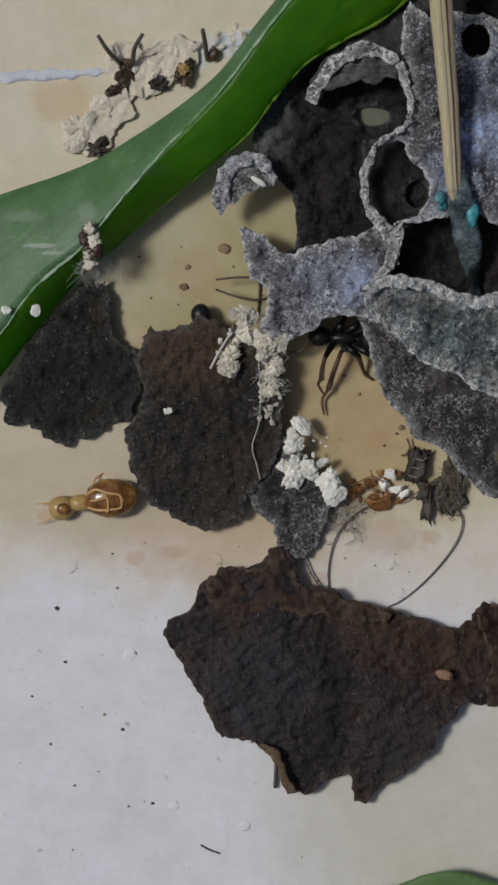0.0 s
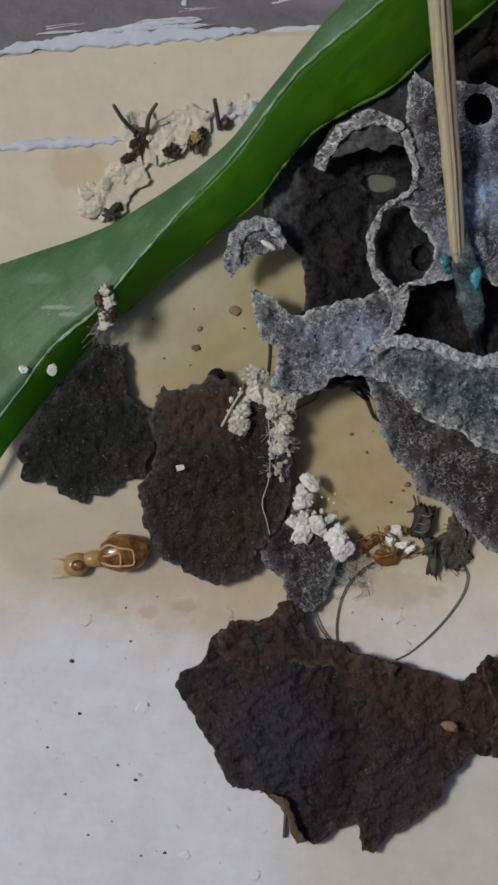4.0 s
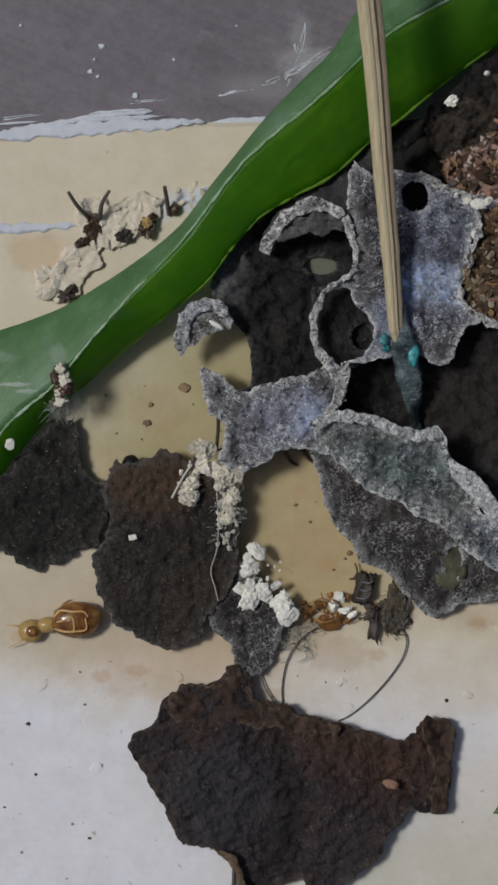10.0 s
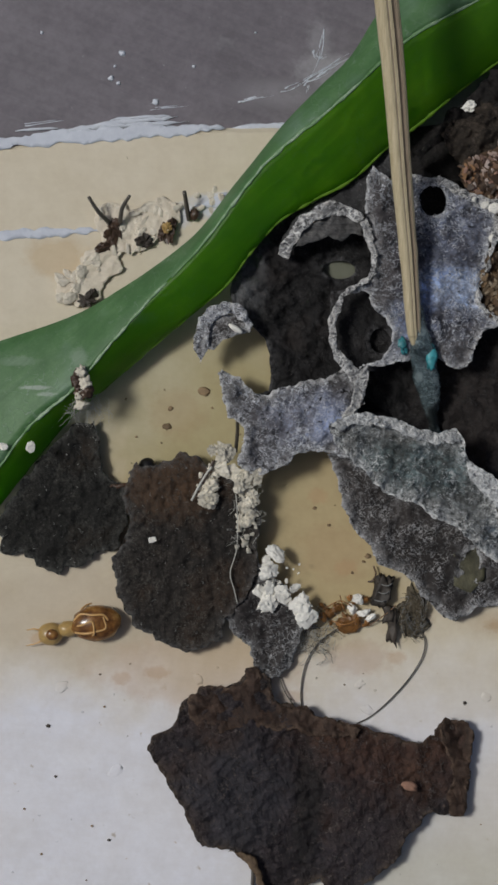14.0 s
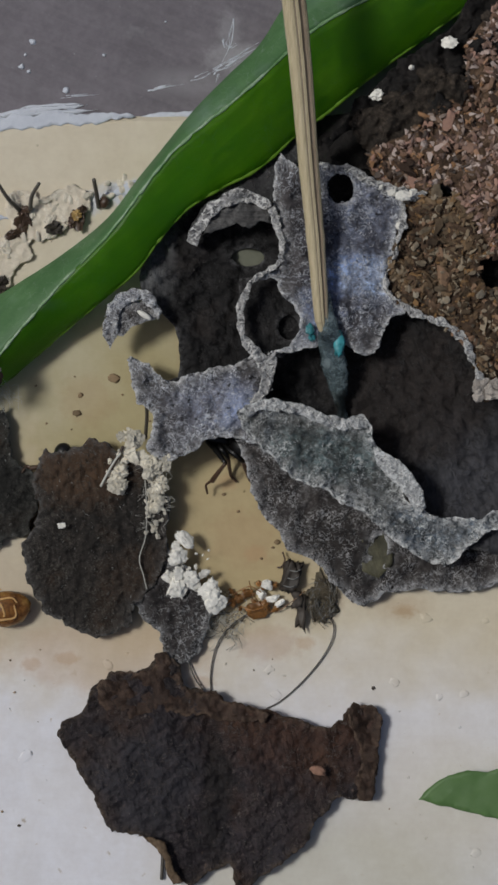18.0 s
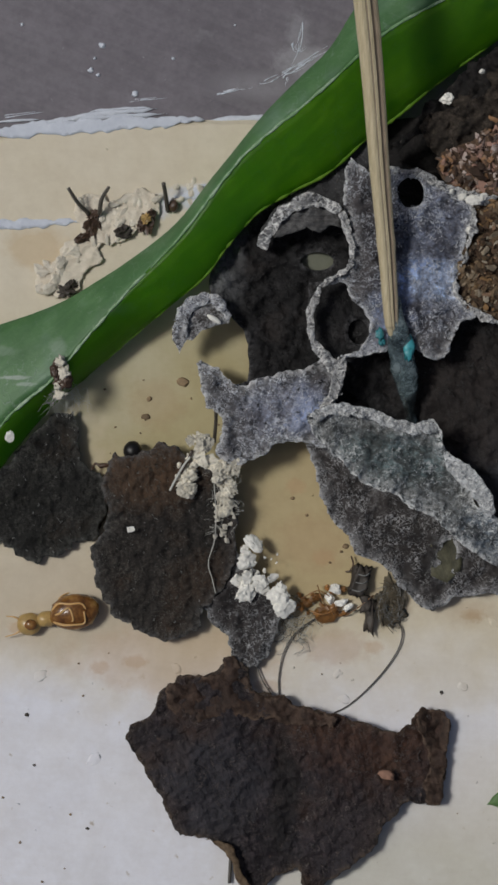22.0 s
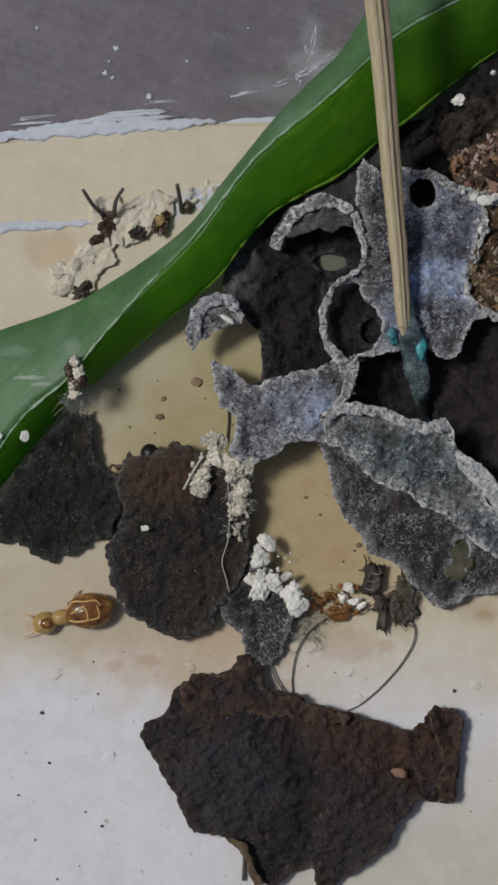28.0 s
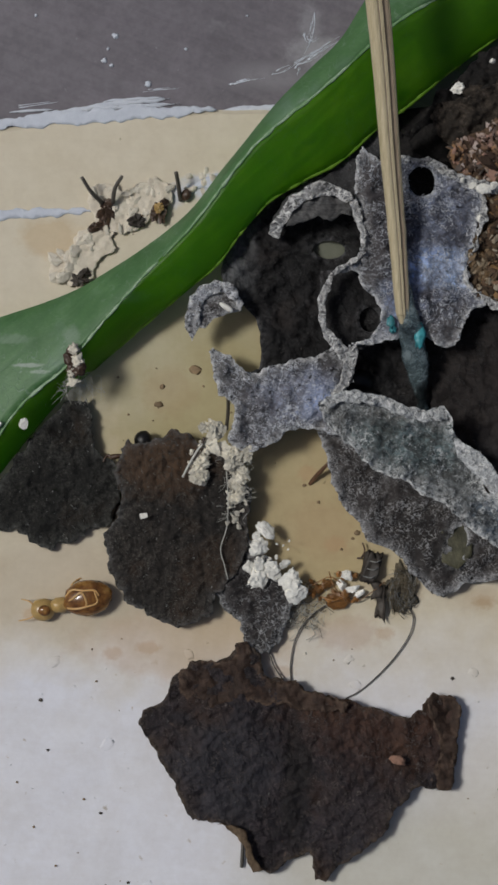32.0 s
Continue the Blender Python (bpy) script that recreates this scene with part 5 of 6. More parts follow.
def scatter(box, count, lo, hi, z, seed):
    rng = random.Random(seed)
    return [(rng.uniform(box[0], box[2]), rng.uniform(box[1], box[3]), z + rng.uniform(-0.1, 0.25), rng.uniform(lo, hi), rng.uniform(lo, hi)) for _ in range(count)]


crumb_pile("crumb_pile", "white chalky crumbs on the dark flake", "crumbs", 480, 1050, 0.9,
           [(522, 1074, 1.3, 36, 34), (530, 1098, 1.25, 32, 34), (458, 1074, 1.35, 32, 36), (466, 1050, 1.4, 24, 24), (488, 1060, 1.3, 26, 34), (477, 985, 1.4, 20, 36), (468, 1018, 1.4, 34, 26), (447, 1055, 1.3, 20, 22), (508, 1048, 1.2, 20, 12), (460, 998, 1.4, 14, 13)] + scatter((447, 985, 496, 1085), 20, 4, 10, 1.1, 71) + scatter((436, 1000, 520, 1095), 12, 3, 6, 1.1, 72), WHITE, 0.45, 0.24)
crumb_pile("crumb_pile", "ivory crumbs packed along the bridge", "crumbs", 400, 870, 1.8,
           scatter((360, 803, 392, 846), 9, 12, 26, 2.2, 5) + scatter((355, 800, 395, 850), 13, 5, 12, 2.35, 25) + scatter((342, 848, 368, 900), 10, 14, 26, 2.1, 6) + scatter((338, 845, 370, 905), 11, 5, 11, 2.25, 26) + scatter((406, 842, 446, 878), 9, 12, 28, 2.15, 7) + scatter((402, 838, 450, 880), 14, 5, 12, 2.3, 27)
           + scatter((412, 875, 440, 930), 12, 12, 22, 1.8, 8) + scatter((408, 870, 444, 940), 26, 4, 10, 1.85, 28) + scatter((400, 940, 436, 990), 14, 4, 9, 1.6, 18), IVORY, 0.75, 0.3)
fluff = thing("web_tuft", 420, 900, 1.8, "pale web threads hanging through the ivory crumbs", "web")
rng_fluff = random.Random(77)
for k in range(34):
    u, v, a = rng_fluff.uniform(395, 452), rng_fluff.uniform(850, 960), rng_fluff.uniform(0, 3.1)
    bm = bmesh.new()
    tube(bm, [at(*p) for p in smooth_line([(u, v, 2.2), (u + 12 * math.cos(a), v + 14 * math.sin(a), 2.3), (u + 10 * math.cos(a + 1.9), v + 26 * math.sin(a), 1.9)], 4)], 0.008, 4)
    part("thread", bm, WEB, fluff)
crumb_pile("crumb_pile", "white crumbs on the pale rim", "crumbs", 860, 365, 3.4, [(868, 372, 3.9, 24, 14), (848, 366, 3.8, 14, 12), (884, 366, 3.8, 14, 10), (830, 356, 3.7, 10, 8)], WHITE)
smear = thing("crumb_smear", 200, 440, 0, "low cream smear of crumbled paste along the painted line", "crumbs")
for k, (line, knots) in enumerate([([(150, 375), (178, 362), (232, 372), (262, 352), (300, 360), (306, 392), (276, 414), (252, 444), (214, 452), (176, 446), (160, 412)], [(190, 390, 0.22), (240, 400, 0.3), (285, 375, 0.3), (220, 440, 0.2)]),
                                   ([(82, 530), (92, 494), (120, 486), (136, 452), (168, 440), (204, 446), (206, 478), (176, 506), (160, 540), (120, 548)], [(100, 520, 0.2), (150, 480, 0.3), (185, 460, 0.25)])]):
    part("paste", sheet(line, knots, 0.1, 4, 9, 0.12, 61 + k, grain=7.0), PASTE, smear)
crumb_pile("crumb_pile", "pale crumbs and remains along the painted line", "crumbs", 200, 420, 0.1,
           scatter((160, 368, 300, 402), 20, 7, 24, 0.2, 9) + scatter((195, 395, 265, 446), 18, 7, 22, 0.17, 10) + scatter((92, 490, 160, 532), 14, 7, 24, 0.15, 11) + scatter((130, 445, 195, 500), 16, 7, 24, 0.17, 12) + scatter((322, 340, 395, 388), 10, 6, 18, 0.05, 13), CREAM_CRUMB, 0.4, 0.13)
crumb_pile("crumb_pile", "amber shell fragments beside the white crumbs", "fragments", 600, 1095, 0.2,
           [(606, 1112, 0.35, 34, 24), (588, 1082, 0.4, 20, 12), (572, 1092, 0.3, 18, 13), (618, 1100, 0.5, 16, 12)] + scatter((556, 1062, 640, 1118), 22, 5, 13, 0.35, 45), AMBER)
strand("splinter", "thin amber leg pieces among the fragments", "fragments", [[(560, 1085, 0.5), (590, 1070, 0.8), (612, 1080, 0.6)], [(575, 1105, 0.5), (600, 1112, 0.7), (628, 1100, 0.5)], [(590, 1060, 0.5), (598, 1085, 0.9), (620, 1112, 0.5)], [(640, 1115, 0.3), (665, 1098, 0.5), (690, 1078, 0.6)]], 0.035, AMBER)
crumb_pile("crumb_pile", "small white crumbs beside the amber fragments", "crumbs", 625, 1070, 0.2, [(622, 1068, 0.5, 22, 16), (612, 1085, 0.5, 16, 20), (632, 1090, 0.5, 20, 12), (645, 1100, 0.4, 18, 10)], WHITE)
for u, v, h, x, y, label in [(256, 962, 2.3, 12, 11, "white crumb stuck on the dark flake"), 
                             (818, 190, 2.7, 20, 17, "white crumb on the black crust"), (948, 97, 3.0, 28, 18, "white crumb on the black crust"), (882, 142, 3.1, 10, 9, "white crumb on the black crust"),
                             (860, 425, 3.6, 10, 12, "white crumb on the pale rim"), (40, 797, 3.0, 13, 16, "white scale on the green leaf"), (-8, 795, 3.1, 12, 12, "white scale on the green leaf")]:
    crumb_pile("crumb", label, "crumb", u, v, h - 0.2, [(u, v, h, x, y)], WHITE)


flap_grain = thing("grain", 404, 586, 2.6, "white oblong grain lying on the curled flap", "grain")
bm = bmesh.new()
lump(bm, at(404, 586, 3.0), (0.42, 0.15, 0.15), 7, 0.12, 3, (0, 0, -32))
part("kernel", bm, WHITE, flap_grain)


def remains(name, label, category, u, v, h, bits, mat):
    return crumb_pile(name, label, category, u, v, h, bits, mat, 0.75, 0.3)


remains("insect_remains", "brown head of a dead insect among pale crumbs", "insect remains", 283, 410, 0.1, [(281, 412, 0.4, 24, 32), (290, 400, 0.5, 14, 18), (272, 420, 0.4, 14, 16)], BROWN)
remains("insect_remains", "tan shell piece of a dead insect", "insect remains", 284, 404, 0.1, [(282, 406, 0.75, 13, 15)], HONEY)
remains("insect_remains", "dark crumb of a dead insect", "insect remains", 240, 432, 0.1, [(240, 432, 0.35, 26, 20)], DARK)
remains("insect_remains", "dark crumb of a dead insect beside the leaf", "insect remains", 142, 532, 0.1, [(138, 536, 0.35, 30, 18), (150, 526, 0.4, 18, 16)], DARK)
dead = remains("insect_remains", "dead insect with two raised dark feelers", "insect remains", 188, 415, 0.1, [(190, 400, 0.45, 22, 16), (184, 420, 0.4, 20, 34), (172, 440, 0.3, 26, 14), (195, 412, 0.4, 14, 22)], BROWN)
for line in ([(180, 398, 0.6), (160, 378, 1.2), (143, 352, 1.6)], [(199, 398, 0.6), (203, 372, 1.2), (216, 350, 1.6)]):
    bm = bmesh.new()
    tube(bm, [at(*p) for p in smooth_line(line, 6)], (0.13, 0.09), 6)
    part("feeler", bm, HAIR, dead, "dark curved feeler")
bristle = thing("bristle", 318, 392, 0.1, "short dark bristle standing in pale crumbs", "bristle")
bm = bmesh.new()
tube(bm, [at(*p) for p in smooth_line([(321, 393, 0.15), (317, 365, 0.9), (313, 343, 1.5)], 4)], (0.12, 0.11), 6)
part("shaft", bm, HAIR, bristle)
bm = bmesh.new()
lump(bm, at(331, 383, 0.3), (0.28, 0.3, 0.25), 4, 0.3)
part("crumb", bm, BROWN, bristle, "brown crumb at its foot")


strand("hair", "dark hair bent into an open loop on the board", "hair",
       [[(522, 1258, 0.15), (521, 1225, 0.15), (530, 1180, 0.18), (552, 1145, 0.21), (590, 1118, 0.24), (630, 1108, 0.24), (665, 1105, 0.21), (705, 1108, 0.18), (738, 1132, 0.18), (738, 1165, 0.18), (715, 1205, 0.15), (680, 1245, 0.12), (645, 1275, 0.07), (620, 1288, 0.07)]], 0.042, HAIR)
strand("hair", "short brown hair beside the flake", "hair", [[(483, 1205, 0.2), (492, 1230, 0.25), (508, 1255, 0.3)]], 0.045, HAIR)
strand("twig", "thin dark bristle under the torn flake", "twig", [[(432, 1520, 0.2), (436, 1545, 0.25), (434, 1592, 0.2)]], 0.1, HAIR)
strand("twig", "dark upright stalk beneath the grey bridge", "twig", [[(408, 745, 2.0), (408, 770, 1.2), (405, 805, 0.5)]], 0.11, HAIR)
strand("thread", "pale thread on the dark flake", "thread", [[(405, 880, 2.2), (408, 930, 2.1), (406, 980, 1.8), (395, 1020, 1.6), (402, 1050, 1.5), (408, 1075, 1.4)]], 0.03, WEB)
strand("needle", "silvery needle-like splinter on the crumbs", "splinter", [[(326, 892, 2.3), (340, 865, 2.5), (352, 845, 2.6), (362, 832, 2.7)]], 0.07, WEB)
strand("splinter", "brown splinter beside the crumbs", "splinter", [[(345, 862, 2.5), (358, 838, 2.6), (366, 820, 2.6)]], 0.08, BROWN)
strand("splinter", "thin brown hooked splinter beside the skirt", "splinter", [[(650, 1008, 0.4), (654, 1022, 0.3), (648, 1034, 0.2), (640, 1036, 0.15)]], 0.05, BROWN)
strand("hair", "tiny dark curl lying on the white board", "hair", [[(310, 1690, 0.05), (325, 1698, 0.06), (342, 1704, 0.05)]], 0.05, HAIR)


def web_tuft():
    """Threads that tie the flake to the leaf."""
    ob = thing("web_tuft", 135, 725, 1.6, "pale web threads and husks between leaf and flake", "web")
    rng = random.Random(3)
    for k in range(70):
        u = rng.uniform(85, 170)
        line = [(u, 705 + rng.uniform(-5, 25), 2.6), (u + rng.uniform(-22, 22), 722 + rng.uniform(-14, 14), 2.3), (u + rng.uniform(-30, 30), 742 + rng.uniform(-20, 22), 1.9)]
        bm = bmesh.new()
        tube(bm, [at(*p) for p in smooth_line(line, 5)], 0.008, 4)
        part("thread", bm, WEB, ob)
    for k, (u, v, h, x, y) in enumerate([(131, 663, 3.6, 16, 18), (136, 683, 3.5, 20, 20), (128, 704, 3.3, 16, 16), (130, 722, 3.1, 20, 14)]):
        bm = bmesh.new()
        lump(bm, at(u, v, h), (x * 0.015, y * 0.015, 0.16), k + 9, 0.9, 3)
        part("husk", bm, IVORY, ob)
    for k, (u, v, h, x, y) in enumerate([(122, 678, 3.4, 16, 24), (140, 696, 3.4, 18, 26), (124, 696, 3.3, 12, 20)]):
        bm = bmesh.new()
        lump(bm, at(u, v, h), (x * 0.015, y * 0.015, 0.16), k + 19, 0.9, 3)
        part("husk", bm, BROWN, ob, "brown husk")


web_tuft()


def dark_debris():
    """A striped broken abdomen and a felted clump between the hair and the nest."""
    ob = thing("insect_remains", 680, 1070, 0.1, "dark banded piece of a dead insect", "insect remains")
    bm = bmesh.new()
    lump(bm, at(664, 1054, 0.5), (0.40, 0.8, 0.22), 4, 0.55, 4, (0, 0, -18), True)
    part("abdomen", bm, DARK, ob)
    for k in range(3):
        bm = bmesh.new()
        tube(bm, [at(*p) for p in smooth_line([(651 + 5 * k, 1068 - 14 * k, 0.62), (665 + 5 * k, 1071 - 14 * k, 0.9), (676 + 4 * k, 1066 - 14 * k, 0.7)], 4)], 0.03, 5)
        part("band", bm, FIBRE_GREY, ob, "pale band")
    bm = bmesh.new()
    lump(bm, at(682, 1112, 0.3), (0.26, 0.75, 0.2), 8, 0.7, 3, (0, 0, 0), True)
    lump(bm, at(676, 1092, 0.35), (0.3, 0.4, 0.22), 18, 0.7, 3, (0, 0, 0), True)
    part("leg_stub", bm, DARK, ob)
    clump = thing("felt_clump", 722, 1095, 0.1, "dark felted clump of dust and fibre at the skirt", "debris")
    bm = bmesh.new()
    lump(bm, at(722, 1090, 0.12), (0.66, 1.0, 0.16), 31, 0.8, 4)
    part("core", bm, FELT, clump)
    rng = random.Random(8)
    for k in range(130):
        a, d = rng.uniform(0, 6.28), rng.uniform(0.1, 1.0)
        p = (722 + 20 * d * math.cos(a), 1095 + 32 * d * math.sin(a))
        bm = bmesh.new()
        tube(bm, [at(*q) for q in smooth_line([(p[0], p[1], 0.32), (p[0] + 9 * math.cos(a + 1.2), p[1] + 12 * math.sin(a + 1.2), 0.55), (p[0] + 13 * math.cos(a - 0.4), p[1] + 20 * math.sin(a - 0.4), 0.2)], 4)], 0.014, 4)
        part("fibre", bm, FIBRE_BROWN if k % 3 else FIBRE_GREY, clump)
    fuzz = thing("felt_clump", 545, 1120, 0.1, "thin grey fuzz of fibre below the white crumbs", "debris")
    for k in range(110):
        a, u, v = rng.uniform(0, 6.28), rng.uniform(515, 575), rng.uniform(1085, 1165)
        bm = bmesh.new()
        tube(bm, [at(*q) for q in smooth_line([(u, v, 0.2), (u + 14 * math.cos(a), v + 14 * math.sin(a), 0.6), (u + 26 * math.cos(a + 0.8), v + 26 * math.sin(a + 0.8), 0.1)], 4)], 0.011, 4)
        part("fibre", bm, WEB if k % 3 else FIBRE_DARK, fuzz)


dark_debris()


def specks():
    rng = random.Random(21)
    spots = [(72, 1292, 7), (812, 1251, 6), (85, 1382, 5), (348, 698, 17), (289, 728, 8), (282, 760, 12), (1040, 1150, 5), (230, 1620, 5), (30, 1440, 4), (150, 1470, 4), (60, 1520, 4), (172, 1258, 4), (190, 1625, 4), (180, 1495, 5), (100, 1590, 4), (570, 935, 5), (545, 905, 6), (640, 990, 9), (632, 1000, 5), (612, 1020, 4)]
    spots += [(rng.uniform(-40, 1050), rng.uniform(1180, 1740), rng.uniform(1.5, 3.5)) for _ in range(14)] + [(rng.uniform(180, 420), rng.uniform(640, 790), rng.uniform(2, 4)) for _ in range(8)]
    for k, (u, v, r) in enumerate(spots):
        ob = thing("speck", u, v, 0, "tiny dark speck of dirt on the board", "speck", "specks on the board")
        bm = bmesh.new()
        lump(bm, at(u, v, 0.02), (r * STEP * 0.6, r * STEP * 0.5, 0.07), k, 0.5, 2)
        part("grain", bm, DARK if 4.5 < r < 8 and v > 1000 else SPOT, ob)


specks()


# ---- insects ----
def limb(bm, line, radii):
    return tube(bm, [Vector(p) * MM for p in smooth_line(line, 5)], radii, 6)


def in_thing(name, bm, mat, parent, pivot=(0, 0, 0), label=""):
    """A part of a creature, drawn in the creature's own millimetres; its origin lies at its joint."""
    me = bpy.data.meshes.new(name)
    bmesh.ops.translate(bm, verts=bm.verts, vec=-Vector(pivot) * MM)
    bm.to_mesh(me)
    bm.free()
    me.materials.append(mat)
    me.polygons.foreach_set("use_smooth", [True] * len(me.polygons))
    ob = new(name, me)
    ob.parent = parent
    ob.location = Vector(pivot) * MM
    return tagged(ob, label)


def ball(c, size, seed=1, rough=0.05, turn=(0, 0, 0)):
    return lump(bmesh.new(), Vector(c) * MM, size, seed, rough, 3, turn)


def black_ant(name, label, feelers="spread", body=1.0, thigh=1.5, shin=2.4):
    """An ant that faces along +x, its feet at z = 0; its left front leg is the one that reaches out."""
    ant = new(name)
    ant.empty_display_size = 0.001
    tagged(ant, label, "ant")
    in_thing("abdomen", ball((-1.75, 0, 0.95 * body), (1.05 * body, 0.72 * body, 0.7 * body), 2), BLACK, ant)
    in_thing("waist", ball((-0.72, 0, 0.75 * body), (0.22, 0.2, 0.26 * body), 3), BLACK, ant)
    in_thing("thorax", ball((0, 0, 0.85 * body), (0.75, 0.36 * body, 0.42 * body), 4), BLACK, ant)
    head = in_thing("head", ball((1.12, 0, 0.9 * body), (0.55 * body, 0.5 * body, 0.42 * body), 5), BLACK, ant, (0.7, 0, 0.9 * body))
    lines = {"spread": [(0.75, 0.25, 0.2), (1.2, 0.8, 0.35), (1.6, 1.0, 0.3), (2.5, 1.25, 0.1)],
             "forward": [(0.75, 0.2, 0.2), (1.6, 0.5, 0.5), (2.6, 0.45, 0.45), (3.7, 0.2, 0.2)],
             "tucked": [(0.2, 0.2, -0.2), (0.1, 0.3, -0.3), (-0.2, 0.35, -0.35)]}
    made = []
    for s in (1, -1):
        bm = limb(bmesh.new(), [(x, y * s, z) for x, y, z in lines[feelers]], (0.075, 0.05))
        made.append(in_thing("feeler", bm, BROWN, head, (0.75, 0.25 * s, 0.2)))
    for x, reach in ((0.4, -0.5), (0.0, -1.1), (-0.4, -1.7)):
        for s in (1, -1):
            if x == 0.4 and s == 1:
                continue
            far = 0.35 if feelers == "forward" else 0.6
            bm = limb(bmesh.new(), [(x, 0.25 * s, 0.7), (x + reach * 0.4, 0.9 * s * far, 1.25), (x + reach * 0.75, 1.4 * s * far, 1.0)], (0.19, 0.14))
            leg = in_thing("leg", bm, BLACK, ant, (x, 0.25 * s, 0.7))
            bm = limb(bmesh.new(), [(x + reach * 0.75, 1.4 * s * far, 1.0), (x + reach * 0.95, 2.2 * s * far, 0.5), (x + reach * 1.15, 2.9 * s * far, 0.12), (x + reach * 1.5, 3.3 * s * far, 0.05)], (0.13, 0.06))
            lower = in_thing("shin", bm, BROWN, leg, (x + reach * 0.75, 1.4 * s * far, 1.0))
            lower.location -= leg.location
    hip, knee = Vector((0.4, 0.25, 0.7)), Vector((0.4, 0.25 + thigh, 0.7))
    leg = in_thing("leg", limb(bmesh.new(), [hip, hip.lerp(knee, 0.5) + Vector((0, 0, 0.06)), knee], (0.2, 0.12)), BLACK, ant, hip)
    bm = limb(bmesh.new(), [knee, knee + Vector((0.03, shin * 0.3, 0.05)), knee + Vector((0, shin * 0.62, 0))], (0.10, 0.15))
    limb(bm, [knee + Vector((0, shin * 0.6, 0)), knee + Vector((0.12, shin * 0.8, -0.05)), knee + Vector((-0.1, shin * 0.94, 0)), knee + Vector((-0.22, shin, 0.02))], (0.085, 0.05))
    lower = in_thing("shin", bm, SHIN, leg, knee, "reddish brown lower leg")
    lower.location -= leg.location
    return ant, head, made, leg, lower


def amber_insect():
    """A small soft insect that faces along -x on the board."""
    bug = new("amber_insect")
    bug.empty_display_size = 0.001
    tagged(bug, "small live amber insect with a round glossy body", "insect")
    in_thing("abdomen", ball((0.62, 0.06, 0.72), (1.36, 0.96, 0.68), 6, 0.08), AMBER_DARK, bug, label="glossy dark amber abdomen")
    in_thing("thorax", ball((-0.9, -0.1, 0.55), (0.6, 0.42, 0.38), 7, 0.12), HONEY, bug)
    head = in_thing("head", ball((-1.85, -0.28, 0.5), (0.66, 0.62, 0.46), 8, 0.06), HONEY, bug, (-1.3, -0.2, 0.5))
    eye = in_thing("eye", ball((-0.45, -0.1, 0.36), (0.34, 0.3, 0.2), 9), AMBER_DARK, head)
    feelers = []
    for s, line in ((1, [(-0.95, 0.1, 0.1), (-1.3, 0.35, 0.2), (-1.75, 0.4, 0.05)]), (-1, [(-0.9, -0.3, 0.05), (-1.3, -0.5, 0.1), (-1.9, -0.6, -0.1)])):
        feelers.append(in_thing("feeler", limb(bmesh.new(), line, (0.05, 0.025)), PALE_AMBER, head, line[0]))
    legs = []
    for line in ([(-0.5, 0.3, 0.95), (-0.1, 0.62, 1.2), (0.5, 0.5, 1.36), (1.1, 0.42, 1.34), (1.3, 0.1, 1.3)], [(-0.5, -0.3, 0.95), (0.0, -0.46, 1.24), (0.6, -0.48, 1.32), (1.15, -0.4, 1.3), (1.15, 0.2, 1.38)], [(-0.55, 0.05, 0.98), (-0.1, 0.1, 1.3), (0.45, 0.28, 1.42), (0.55, -0.3, 1.4), (0.45, -0.45, 1.34)]):
        legs.append(in_thing("leg", limb(bmesh.new(), line, (0.07, 0.045)), PALE_AMBER, bug, line[0]))
    for line in ([(-0.3, 0.5, 0.5), (-0.1, 0.9, 0.4), (0.2, 1.1, 0.1), (0.4, 1.15, 0.03)],):
        legs.append(in_thing("leg", limb(bmesh.new(), line, (0.06, 0.03)), PALE_AMBER, bug, line[0]))
    return bug, head, feelers, legs


ant_b, head_b, feelers_b, leg_b, shin_b = black_ant("black_ant", "glossy black ant moving beneath the grey bridge", "spread", 1.0, 2.0, 2.4)
ant_a, head_a, feelers_a, leg_a, shin_a = black_ant("black_ant", "black ant peering from beneath the dark flake", "tucked", 1.0, 0.8, 1.2)
ant_c, head_c, feelers_c, leg_c, shin_c = black_ant("black_ant", "black ant under the grey bridge, its long feelers stretched out", "forward", 1.0, 0.6, 0.9)
ant_d, head_d, feelers_d, leg_d, shin_d = black_ant("black_ant", "black ant under the nest skirt, one leg reaching out", "tucked", 0.7, 2.0, 3.4)
bug, bug_head, bug_feelers, bug_legs = amber_insect()

# clods along the crust's upper edge
rng_clod = random.Random(31)
for k in range(4, 24):
    t = k / 23
    u, v = 800 + 250 * t + rng_clod.uniform(-15, 40), 300 - 270 * t + rng_clod.uniform(-30, 45)
    bm = bmesh.new()
    r = rng_clod.uniform(0.25, 0.75)
    lump(bm, at(u, v, 2.3 + 0.9 * t + rng_clod.uniform(-0.5, 0.4)), (r, r * rng_clod.uniform(0.5, 0.9), r * 0.6), k, 0.55, 3, (rng_clod.uniform(-30, 30), rng_clod.uniform(-30, 30), rng_clod.uniform(0, 180)))
    part("clod", bm, LUMP if k % 3 == 0 else BLACKCRUST, nest)
crumb_pile("crumb_pile", "pale crumbs clinging to the crust's lower corner", "crumbs", 1010, 722, 3.0, scatter((995, 705, 1042, 732), 26, 8, 18, 3.7, 91), RIM_CRUMB)


